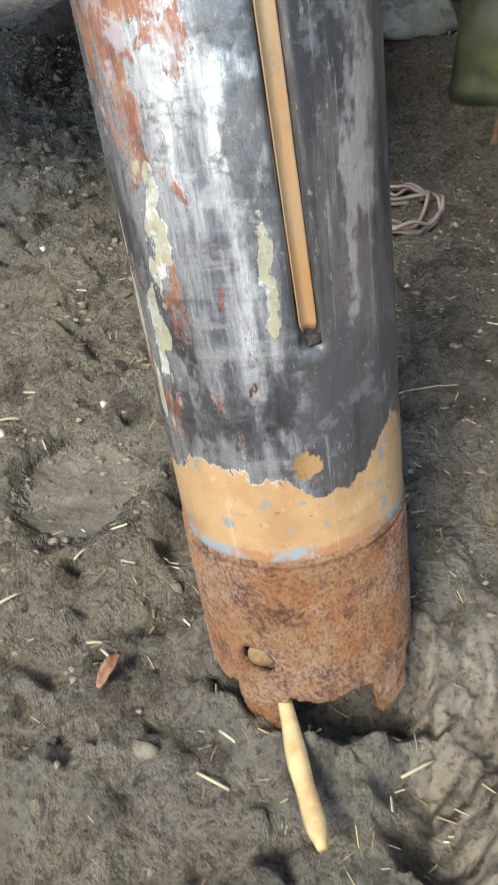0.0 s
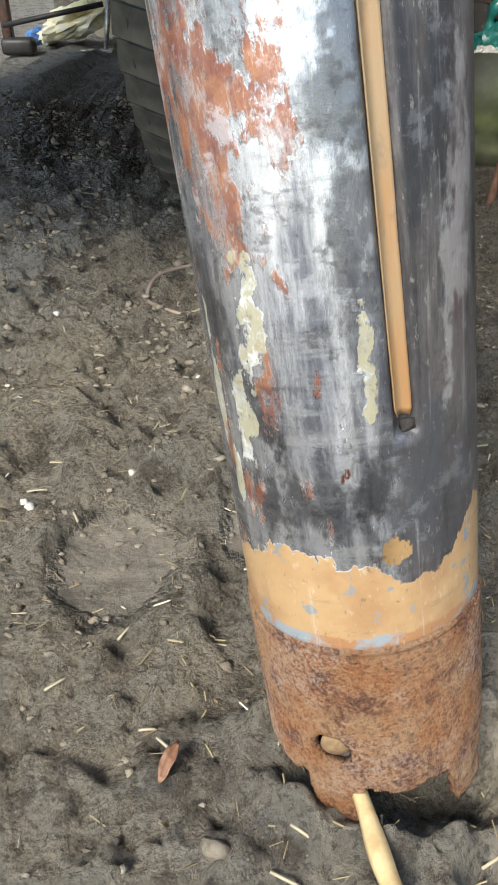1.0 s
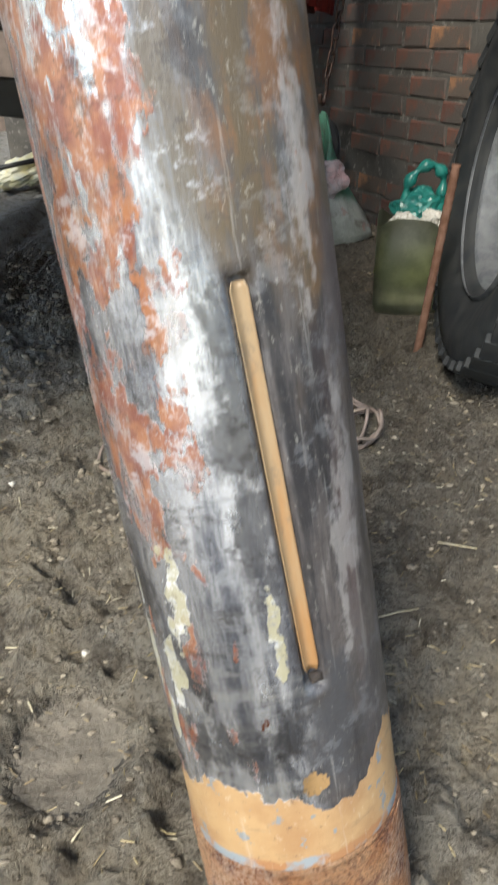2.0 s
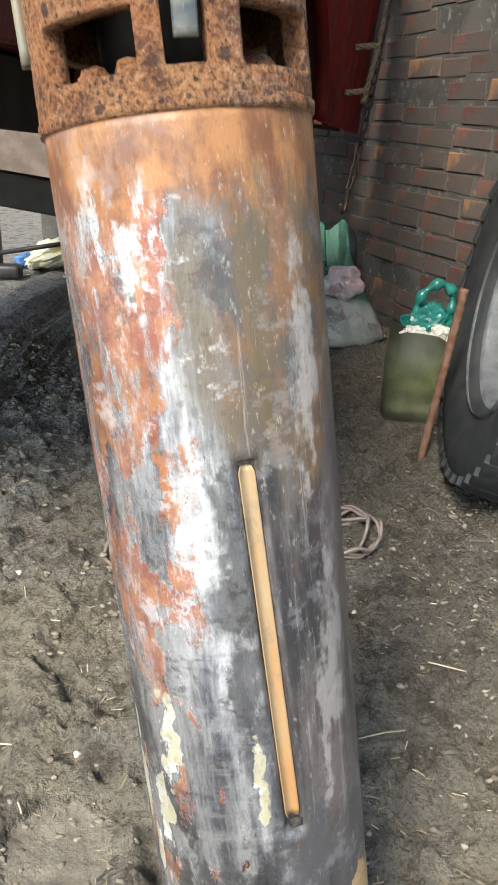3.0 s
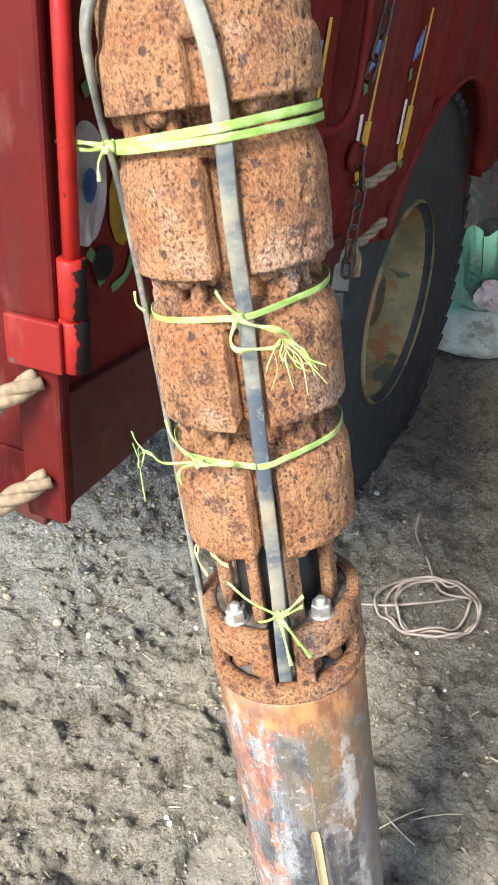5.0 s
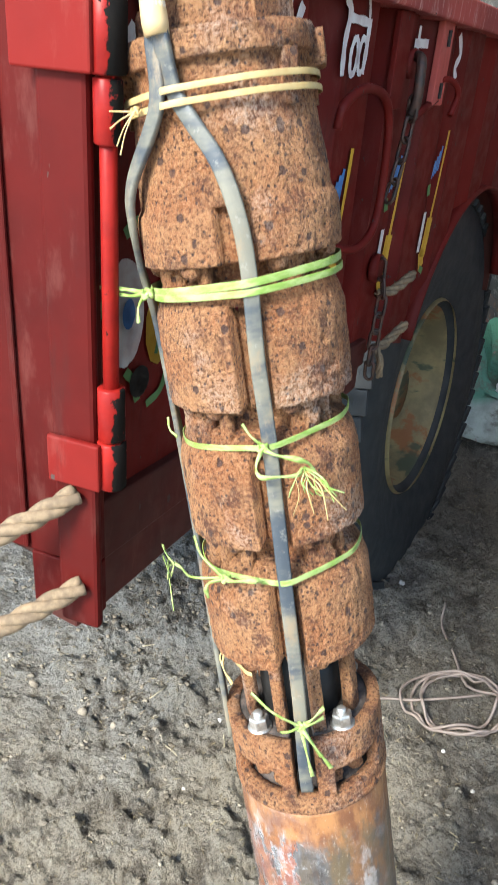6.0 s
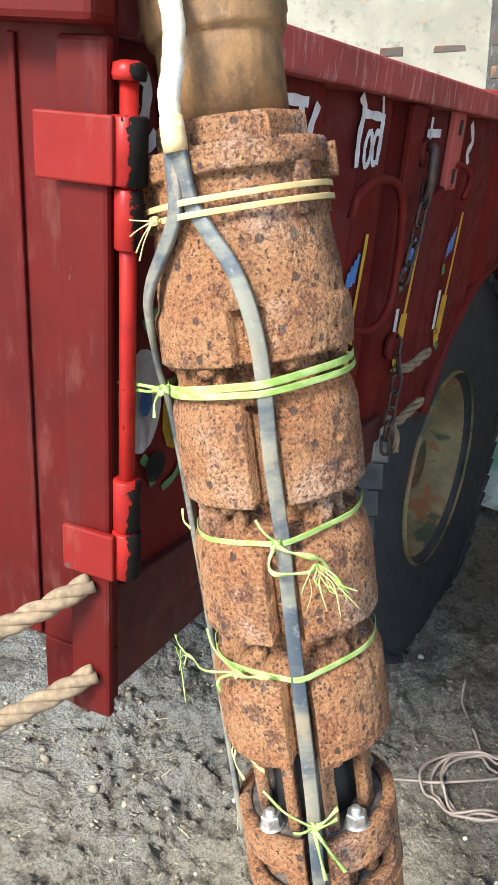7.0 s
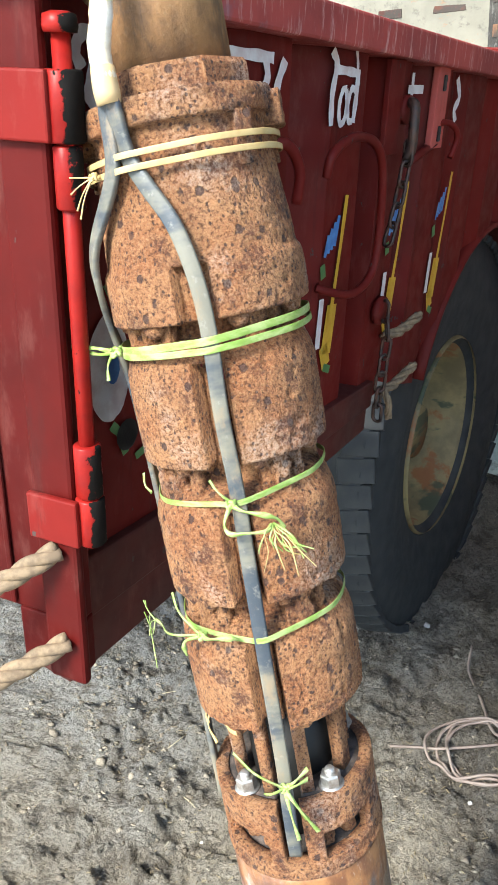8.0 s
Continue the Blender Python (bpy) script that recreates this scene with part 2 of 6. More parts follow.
    cream = m.math("MAXIMUM", cream, patch(-66, 0.31, 0.005, 0.045, 2.5))
    col = m.mix(both(cream, m.step(m.noise(130, 5, 0.7), 0.34, 0.50, 0.25, 0.9)), col, (0.34, 0.31, 0.205))
    dots = patch(-5.5, 0.2712, 0.004, 0.005, 3.0)
    col = m.mix(dots, col, (0.25, 0.09, 0.05))
    col = m.mix(patch(13.5, 0.2207, 0.006, 0.009, 3.6), col, (0.42, 0.26, 0.12))
    top = m.step(m.math("ADD", z, m.math("MULTIPLY", m.math("ADD", n1, n2), 0.085)), 0.640, 0.672)
    col = m.mix(both(top, 0.92), col, m.mix(m.step(m.noise(45, 6, 0.65, m.scaled(1, 1, 0.5)), 0.38, 0.62), (0.15, 0.056, 0.024), (0.33, 0.150, 0.056)))
    edge = m.math("ADD", z, m.math("ADD", m.math("MULTIPLY", n1, 0.045), m.math("MULTIPLY", m.math("SUBTRACT", m.noise(150, 4, 0.6), 0.5), 0.012)))
    wave = m.math("MULTIPLY", m.math("COSINE", m.math("MULTIPLY", m.math("SUBTRACT", phi, 0.40), 3.6)), 0.012)
    foot = m.step(m.math("ADD", edge, wave), 0.2105, 0.2125, 1.0, 0.0)
    chips = m.step(m.noise(75, 5, 0.62, m.scaled(1, 1, 1, (1, 2, 9))), 0.615, 0.64)
    ochre = m.mix(m.step(m.noise(24, 5, 0.6), 0.36, 0.68), (0.46, 0.295, 0.150), (0.36, 0.205, 0.100))
    ochre = m.mix(chips, ochre, (0.24, 0.25, 0.26))
    low = m.step(m.math("ADD", z, m.math("MULTIPLY", n1, 0.012)), 0.1625, 0.1655, 1.0, 0.0)
    ochre = m.mix(low, ochre, m.mix(m.step(m.noise(40, 4), 0.45, 0.55), (0.27, 0.30, 0.33), (0.36, 0.18, 0.085)))
    col = m.mix(foot, col, ochre)
    paint = m.math("MAXIMUM", m.math("MAXIMUM", both(rust, 0.55), cream), m.math("MAXIMUM", foot, both(top, 0.8)))
    mott = m.noise(27, 6, 0.72, m.scaled(1, 1, 1.3, (7, 2, 5)))
    bare = m.math("SUBTRACT", 1.0, m.math("MAXIMUM", foot, both(top, 0.9)))
    col = m.mix(both(both(m.step(mott, 0.54, 0.62), 0.45), m.math("MULTIPLY", bare, m.math("SUBTRACT", 1.0, both(side, 0.8)))), col, (0.74, 0.76, 0.82))
    col = m.mix(both(both(m.step(mott, 0.38, 0.45, 1.0, 0.0), 0.50), bare), col, (0.060, 0.052, 0.050))
    tint = m.step(m.noise(15, 5, 0.68, m.scaled(1, 1, 0.5, (2, 6, 1))), 0.52, 0.66)
    col = m.mix(both(both(tint, 0.38), both(bare, m.step(z, 0.30, 0.58))), col, (0.17, 0.105, 0.055))
    fleck = m.step(m.noise(260, 5, 0.72, m.scaled(1, 1, 0.45)), 0.585, 0.68)
    col = m.mix(both(fleck, 0.22), col, (0.72, 0.69, 0.62))
    scrape = m.step(m.noise(44, 5, 0.75, m.scaled(2.2, 2.2, 0.10, (8, 1, 1))), 0.60, 0.66)
    col = m.mix(both(scrape, 0.18), col, (0.62, 0.60, 0.57))
    smear = m.step(m.noise(38, 5, 0.7, m.scaled(0.5, 0.5, 2.6, (1, 9, 4))), 0.57, 0.70)
    col = m.mix(both(smear, 0.28), col, (0.055, 0.055, 0.06))
    speck = m.step(m.noise(330, 4, 0.7, m.scaled(1, 1, 0.5, (3, 3, 3))), 0.62, 0.69)
    col = m.mix(both(speck, 0.5), col, (0.07, 0.06, 0.06))
    metal = m.math("MAXIMUM", m.math("SUBTRACT", m.step(paint, 0.0, 1.0, 0.85, 0.05), m.math("ADD", both(side, 0.66), both(khaki, 0.35))), 0.0)
    rough = m.math("ADD", m.math("ADD", m.step(paint, 0.0, 1.0, 0.13, 0.38), both(side, 0.10)), both(m.noise(90, 6, 0.7, m.scaled(1, 1, 0.3)), 0.22))
    h = m.math("ADD", m.math("MULTIPLY", paint, 0.5), m.math("MULTIPLY", m.noise(160, 6, 0.75, m.scaled(1, 1, 0.5)), 0.7))
    return m.done(col, rough, metal, h, 0.45, 0.0018)


def mat_red(name="trailer_red_paint", base=(0.132, 0.0105, 0.0080), worn=(0.092, 0.0110, 0.0090), chips=0.675):
    m = Mat(name)
    col = m.mix(m.step(m.noise(5, 4, 0.6), 0.35, 0.7), base, worn)
    dust = m.step(m.noise(38, 5, 0.7, m.scaled(1, 1, 0.3)), 0.52, 0.72)
    col = m.mix(m.math("MULTIPLY", dust, 0.09), col, (0.34, 0.17, 0.14))
    grime = m.step(m.noise(13, 6, 0.72, m.scaled(1.5, 1.5, 0.22, (5, 2, 8))), 0.54, 0.70)
    col = m.mix(m.math("MULTIPLY", grime, 0.55), col, (0.045, 0.010, 0.009))
    chip = m.step(m.noise(46, 4, 0.65, m.scaled(1, 1, 0.6, (3, 6, 1))), chips, chips + 0.02)
    col = m.mix(chip, col, (0.07, 0.045, 0.04))
    rough = m.step(m.noise(30, 4), 0.3, 0.7, 0.45, 0.65)
    m.b.inputs["Specular IOR Level"].default_value = 0.13
    h = m.math("ADD", m.noise(60, 4, 0.6), m.math("MULTIPLY", chip, -0.4))
    return m.done(col, rough, 0.0, h, 0.18, 0.002)


SHOE_PADS = ((-0.10, 0.60, 0.062, 0.085), (0.045, 0.66, 0.05, 0.06))


def mat_soil():
    m = Mat("trodden_soil")
    patch = m.step(m.noise(2.3, 5, 0.62), 0.38, 0.64)
    col = m.mix(patch, (0.400, 0.340, 0.258), (0.320, 0.288, 0.244))
    x, y, z = m.xyz()
    ash = m.math("MULTIPLY", m.step(m.math("ADD", x, m.math("MULTIPLY", m.noise(3, 3), 0.5)), -0.15, 0.05, 1.0, 0.0), m.step(m.math("ADD", y, m.math("MULTIPLY", m.noise(4, 3), 0.4)), 1.0, 1.5))
    col = m.mix(m.math("MULTIPLY", ash, 0.75), col, (0.35, 0.345, 0.33))
    # Shade on the ground right of the pump, painted into the soil colour.
    right_shade = m.math("MULTIPLY", m.step(m.math("ADD", x, m.math("MULTIPLY", m.noise(5, 5, 0.65), 0.55)), 0.32, 0.52), m.step(m.math("ADD", y, m.math("MULTIPLY", m.noise(4, 4, 0.6, m.scaled(1, 1, 1, (3, 3, 0))), 0.5)), 0.80, 1.05))
    col = m.mix(m.math("MULTIPLY", right_shade, 0.48), col, (0.115, 0.092, 0.068))
    col = m.mix(m.math("MULTIPLY", m.step(m.noise(17, 6, 0.68), 0.48, 0.63), 0.8), col, (0.110, 0.086, 0.062))
    col = m.mix(m.math("MULTIPLY", m.step(m.noise(48, 6, 0.7, m.scaled(1, 1, 1, (2, 5, 0))), 0.52, 0.68), 0.8), col, (0.40, 0.355, 0.285))
    col = m.mix(m.math("MULTIPLY", m.step(m.noise(150, 5, 0.72), 0.51, 0.62), 0.6), col, (0.065, 0.052, 0.040))
    grit = m.step(m.cells(190), 0.12, 0.26, 1.0, 0.0)
    where = m.step(m.noise(60, 3, 0.5, m.scaled(1, 1, 1, (7, 7, 0))), 0.46, 0.60)
    col = m.mix(m.math("MULTIPLY", m.math("MULTIPLY", grit, where), 0.8), col, (0.43, 0.385, 0.30))
    # smooth pads pressed by shoes
    pads = None
    edge = m.math("MULTIPLY", m.math("SUBTRACT", m.noise(26, 5, 0.65), 0.5), 1.3)
    for px, py, sx, sy in SHOE_PADS:
        du = m.math("MULTIPLY", m.math("SUBTRACT", x, px), 1 / sx)
        dv = m.math("MULTIPLY", m.math("SUBTRACT", y, py), 1 / sy)
        q = m.math("ADD", m.math("ADD", m.math("MULTIPLY", du, du), m.math("MULTIPLY", dv, dv)), edge)
        one = m.step(q, 0.55, 1.25, 1.0, 0.0)
        pads = one if pads is None else m.math("MAXIMUM", pads, one)
    smooth_col = m.mix(m.step(m.noise(30, 5, 0.7), 0.36, 0.64), (0.115, 0.100, 0.082), (0.175, 0.152, 0.124))
    col = m.mix(m.math("MULTIPLY", pads, 0.70), col, smooth_col)
    h = m.math("ADD", m.math("MULTIPLY", m.noise(38, 8, 0.74), 1.8), m.math("ADD", m.math("MULTIPLY", m.cells(85), 0.40), m.math("MULTIPLY", m.noise(160, 6, 0.7), 0.6)))
    h = m.math("MULTIPLY", h, m.step(pads, 0.0, 1.0, 1.0, 0.12))
    # fan of curved ridges pressed by a tyre edge
    du, dv = m.math("SUBTRACT", x, 0.10), m.math("SUBTRACT", y, 0.44)
    rad = m.math("SQRT", m.math("ADD", m.math("MULTIPLY", du, du), m.math("MULTIPLY", dv, dv)))
    rad = m.math("ADD", rad, m.math("MULTIPLY", m.noise(9, 3), 0.06))
    fan = m.math("MULTIPLY", m.step(m.math("ADD", x, m.math("MULTIPLY", m.noise(14, 3), 0.06)), 0.215, 0.235), m.step(y, 0.42, 0.47, 1.0, 0.0))
    ridge = m.math("MULTIPLY", m.math("SINE", m.math("MULTIPLY", rad, 480.0)), fan)
    h = m.math("ADD", m.math("MULTIPLY", h, m.step(fan, 0.0, 1.0, 1.0, 0.35)), m.math("MULTIPLY", ridge, 0.16))
    return m.done(col, 0.93, 0.0, h, 1.0, 0.026)


def plain(name, a, b, rough=0.6, scale=30, metal=0.0, bump=0.3, dist=0.001, vec=(1, 1, 1)):
    m = Mat(name)
    v = m.scaled(*vec)
    col = m.mix(m.step(m.noise(scale, 5, 0.62, v), 0.36, 0.66), a, b)
    return m.done(col, m.step(m.noise(scale * 2, 4), 0.3, 0.7, rough - 0.08, rough + 0.08), metal, m.noise(scale * 3, 6, 0.7, v), bump, dist)


RUST = mat_rust("rusty_cast_iron")
RUST_CUP = mat_rust("rusty_base_iron", (0.52, 0.20, 0.072), (0.16, 0.045, 0.030), (0.62, 0.36, 0.20), 0.35, 0.095, 0.45)


def mat_pipe():
    """Brown rusted pipe, smooth, with rubbed runs down its length."""
    m = Mat("rusty_pipe_iron")
    col = m.mix(m.step(m.noise(24, 6, 0.7, m.scaled(1, 1, 0.6)), 0.38, 0.62), (0.150, 0.080, 0.038), (0.290, 0.150, 0.060))
    col = m.mix(m.math("MULTIPLY", m.step(m.noise(40, 5, 0.7, m.scaled(1.5, 1.5, 0.4, (3, 1, 1))), 0.54, 0.66), 0.7), col, (0.085, 0.055, 0.036))
    col = m.mix(m.math("MULTIPLY", m.step(m.noise(130, 5, 0.7), 0.56, 0.68), 0.5), col, (0.34, 0.21, 0.11))
    return m.done(col, 0.62, 0.0, m.noise(170, 6, 0.72), 0.6, 0.002)


RUST_PIPE = mat_pipe()
MOTOR = mat_motor()
RED = mat_red()
RED_DARK = mat_red("dusty_red_boards", (0.085, 0.020, 0.016), (0.06, 0.026, 0.022))
# Darker copy of the trailer red; the gate's shade is put into its colour.
RED_SHADED = mat_red("shaded_trailer_red", (0.080, 0.0046, 0.0038), (0.050, 0.0040, 0.0034), 0.70)


def mat_rail():
    """Sun-faded red with pale scrape marks across it and bluish smears."""
    m = Mat("sunfaded_scraped_rail")
    col = m.mix(m.step(m.noise(6, 5, 0.65), 0.36, 0.66), (0.40, 0.060, 0.050), (0.26, 0.040, 0.036))
    rub = m.noise(34, 5, 0.7, m.scaled(1, 2.6, 0.35))
    col = m.mix(m.math("MULTIPLY", m.step(rub, 0.52, 0.66), 0.65), col, (0.62, 0.36, 0.33))
    col = m.mix(m.math("MULTIPLY", m.step(m.noise(9, 5, 0.7, m.scaled(1, 1, 1, (4, 2, 2))), 0.58, 0.68), 0.6), col, (0.20, 0.12, 0.15))
    col = m.mix(m.step(m.noise(52, 5, 0.7, m.scaled(1, 1, 0.7, (2, 2, 6))), 0.66, 0.69), col, (0.06, 0.03, 0.03))
    return m.done(col, 0.62, 0.0, m.noise(70, 5, 0.65), 0.3, 0.002)


def mat_barrel():
    """Bright red paint, knocked off down to black iron along one flank."""
    m = Mat("red_paint_over_black_iron")
    x, y, z = m.xyz()
    col = m.mix(m.step(m.noise(30, 5, 0.65), 0.36, 0.66), (0.250, 0.012, 0.009), (0.185, 0.009, 0.008))
    edge = m.math("ADD", x, m.math("MULTIPLY", m.math("SUBTRACT", m.noise(85, 5, 0.68), 0.5), 0.016))
    bare = m.math("MAXIMUM", m.step(edge, 0.0088, 0.0096), m.step(m.noise(105, 4, 0.6, m.scaled(1, 1, 0.7, (3, 3, 3))), 0.665, 0.68))
    col = m.mix(bare, col, m.mix(m.noise(160, 4), (0.002, 0.002, 0.002), (0.009, 0.007, 0.006)))
    m.b.inputs["Specular IOR Level"].default_value = 0.15
    h = m.math("ADD", m.math("MULTIPLY", bare, -0.7), m.math("MULTIPLY", m.noise(120, 5, 0.65), 0.4))
    return m.done(col, m.step(bare, 0, 1, 0.36, 0.8), 0.0, h, 0.5, 0.0012)


RAIL, BARREL = mat_rail(), mat_barrel()
RED_HOT = mat_red("bright_red_strap_paint", (0.165, 0.0100, 0.0080), (0.125, 0.0085, 0.0070), 0.70)
RED_PALE = mat_red("sunfaded_red_rail", (0.46, 0.085, 0.070), (0.38, 0.10, 0.085))
SOIL = mat_soil()


def mat_ochre():
    """Orange-tan channel paint in long runs, rubbed grey in places."""
    m = Mat("ochre_channel_paint")
    col = m.mix(m.step(m.noise(22, 5, 0.65, m.scaled(2.2, 2.2, 0.30)), 0.38, 0.62), (0.32, 0.175, 0.076), (0.31, 0.220, 0.130))
    col = m.mix(m.math("MULTIPLY", m.step(m.noise(30, 5, 0.7, m.scaled(1, 1, 0.5, (3, 3, 1))), 0.58, 0.68), 0.5), col, (0.14, 0.115, 0.090))
    return m.done(col, 0.42, 0.0, m.noise(140, 5, 0.7), 0.35, 0.001)


OCHRE = mat_ochre()
BLACK = plain("black_grime", (0.02, 0.018, 0.016), (0.035, 0.03, 0.026), 0.75)
# Near-black that paints the shade inside the pump's bracket.
CORE_DARK = plain("painted_core_shade", (0.003, 0.003, 0.003), (0.010, 0.008, 0.007), 0.6)
GREASE = plain("dark_crusted_iron", (0.030, 0.024, 0.022), (0.13, 0.10, 0.085), 0.85, 90, 0.0, 0.9, 0.003)


def mat_cable():
    """Sun-bleached grey rubber with dark bluish rubbed lengths and dried mud."""
    m = Mat("grey_rubber_cable")
    col = m.mix(m.step(m.noise(16, 5, 0.65, m.scaled(0.5, 0.5, 1.0)), 0.44, 0.60), (0.160, 0.150, 0.118), (0.042, 0.052, 0.066))
    col = m.mix(m.math("MULTIPLY", m.step(m.noise(34, 6, 0.7, m.scaled(1, 1, 0.5, (3, 1, 2))), 0.52, 0.66), 0.7), col, (0.23, 0.165, 0.10))
    col = m.mix(m.math("MULTIPLY", m.step(m.noise(120, 5, 0.7), 0.57, 0.70), 0.4), col, (0.29, 0.27, 0.23))
    return m.done(col, m.step(m.noise(40, 4), 0.3, 0.7, 0.42, 0.60), 0.0, m.noise(150, 5, 0.7), 0.35, 0.0012)


CABLE = mat_cable()
TAPE = plain("cream_insulating_tape", (0.80, 0.76, 0.68), (0.60, 0.46, 0.28), 0.5, 26, 0.0, 0.5, 0.002)
TAN_TAPE = plain("tan_tape_end", (0.62, 0.45, 0.24), (0.55, 0.38, 0.19), 0.5, 30)
GREEN = plain("green_plastic_strip", (0.20, 0.31, 0.055), (0.36, 0.43, 0.17), 0.38, 60, 0.0, 0.5, 0.0015, (1, 1, 3))
YELLOW = plain("straw_yellow_strip", (0.50, 0.37, 0.17), (0.46, 0.31, 0.12), 0.45, 60)
ZINC = plain("zinc_plated_steel", (0.62, 0.61, 0.58), (0.34, 0.30, 0.26), 0.42, 90, 0.85)
RUBBER = plain("dusty_tyre_rubber", (0.016, 0.019, 0.023), (0.038, 0.039, 0.040), 0.72, 24, 0.0, 0.4, 0.002)
TREAD = plain("dusty_tread_rubber", (0.060, 0.055, 0.047), (0.170, 0.152, 0.126), 0.9, 8, 0.0, 0.5, 0.003)


def mat_rim():
    """Faded yellow paint with rust and green stains."""
    m = Mat("yellow_wheel_paint")
    col = m.mix(m.step(m.noise(9, 5, 0.65), 0.36, 0.66), (0.27, 0.205, 0.095), (0.16, 0.120, 0.060))
    col = m.mix(m.math("MULTIPLY", m.step(m.noise(7, 5, 0.7, m.scaled(1, 1, 1, (3, 2, 7))), 0.54, 0.62), 0.8), col, (0.25, 0.085, 0.025))
    col = m.mix(m.math("MULTIPLY", m.step(m.noise(6, 4, 0.6, m.scaled(1, 0.5, 2.2, (1, 6, 2))), 0.58, 0.64), 0.8), col, (0.03, 0.055, 0.035))
    return m.done(col, 0.6, 0.0, m.noise(60, 5, 0.7), 0.3, 0.002)


RIM = mat_rim()
STEEL_RIM = plain("grey_steel_rim", (0.33, 0.34, 0.36), (0.20, 0.21, 0.23), 0.4, 30, 0.6)
CHAIN = plain("dark_iron_chain", (0.045, 0.036, 0.032), (0.11, 0.055, 0.04), 0.55, 60, 0.5)
WOOD = plain("fresh_split_wood", (0.62, 0.47, 0.25), (0.48, 0.32, 0.15), 0.6, 60, 0.0, 0.4, 0.001, (1, 1, 0.15))
STRAW = plain("dry_straw", (0.52, 0.46, 0.33), (0.38, 0.31, 0.19), 0.7, 60)
ROPE = plain("tan_rope", (0.235, 0.165, 0.098), (0.140, 0.098, 0.062), 0.85, 80)
WIRE = plain("grey_brown_wire", (0.24, 0.185, 0.155), (0.33, 0.25, 0.205), 0.5, 20)
WHITE = plain("white_lettering_paint", (0.74, 0.70, 0.70), (0.62, 0.52, 0.52), 0.5, 40)
BLUE = plain("blue_sign_paint", (0.06, 0.16, 0.42), (0.10, 0.26, 0.55), 0.5, 60)
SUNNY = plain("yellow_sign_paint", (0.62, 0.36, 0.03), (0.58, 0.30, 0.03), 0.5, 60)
LEAFG = plain("green_sign_paint", (0.07, 0.16, 0.05), (0.10, 0.20, 0.07), 0.5, 60)
INK = plain("black_sign_paint", (0.015, 0.014, 0.014), (0.03, 0.025, 0.025), 0.5, 60)
MAUVE = plain("maroon_sign_paint", (0.20, 0.015, 0.035), (0.26, 0.02, 0.03), 0.5, 60)

# ---------------------------------------------------------------- ground
def ticks(inner, fine, outer):
    a, b = inner
    n = round((b - a) / fine)
    mid = [a + (b - a) * i / n for i in range(n + 1)]
    lo, hi, d = [], [], fine
    x = b
    while x < outer:
        d *= 1.35
        x += d
        hi.append(x)
    d, x = fine, a
    while x > -outer:
        d *= 1.35
        x -= d
        lo.append(x)
    return lo[::-1] + mid + hi


PITS = [(-0.10, 0.60, 0.055, 0.075, 0.012), (0.045, 0.62, 0.05, 0.06, 0.010), (0.205, 0.30, 0.035, 0.04, 0.030), (0.16, 0.40, 0.05, 0.035, 0.022),
        (0.135, 0.395, 0.075, 0.05, 0.036), (0.25, 0.36, 0.07, 0.06, 0.010), (-0.06, 0.27, 0.05, 0.03, 0.014), (-0.13, 0.93, 0.10, 0.09, 0.012)]


def ground_z(x, y):
    near = max(0.0, 1 - max(0.0, math.hypot(x, y - 1.0) - 2.5) / 3)
    if near <= 0:
        return 0.0
    calm = 1.0
    for px, py, sx, sy in SHOE_PADS:
        q = ((x - px) / sx) ** 2 + ((y - py) / sy) ** 2
        calm = min(calm, 0.18 + 0.82 * min(1.0, max(0.0, (q - 0.75) / 0.5)))
    z = 0.012 * fbm(x * 3, y * 3, 0.3, 2) + calm * (0.0165 * fbm(x * 12, y * 12, 1.7, 4) + 0.026 * max(0.0, fbm(x * 27, y * 27, 5.1, 3) - 0.12) - 0.0075 * (1 - min(1.0, 3.2 * abs(fbm(x * 31, y * 31, 2.6, 2)))) ** 2 - 0.011 * max(0.0, 0.22 - abs(fbm(x * 9, y * 9, 8.8, 3))))
    # plates of trodden crust with broken edges
    e = fbm(x * 6.5, y * 6.5, 3.3, 4)
    u = min(1.0, max(0.0, (e - 0.02) / 0.07))
    v = min(1.0, max(0.0, (fbm(x * 10 + 4, y * 10, 6.1, 4) - 0.10) / 0.06))
    z += calm * (0.011 * (u * u * (3 - 2 * u) - 0.5) + 0.007 * v * v * (3 - 2 * v))
    # loose clods under the trailer and beside it
    k = min(1, max(0, (y - 0.75) / 0.3)) * min(1, max(0, (-x - 0.02 + 0.1 * (y - 0.9)) / 0.15))
    if k > 0:
        z += k * 0.030 * max(0.0, fbm(x * 17, y * 17, 4.2, 3)) + k * 0.010 * fbm(x * 6, y * 6, 9.1, 2)
    k2 = min(1, max(0, (y - 1.55) / 0.2)) * min(1, max(0, (x - 0.30) / 0.12))
    z += k2 * 0.030
    for px, py, sx, sy, dep in PITS:
        q = ((x - px) / sx) ** 2 + ((y - py) / sy) ** 2
        if q < 4:
            z -= dep * math.exp(-q * q * 0.8) - 0.35 * dep * math.exp(-((q - 1.7) ** 2) * 4)
    return z * near


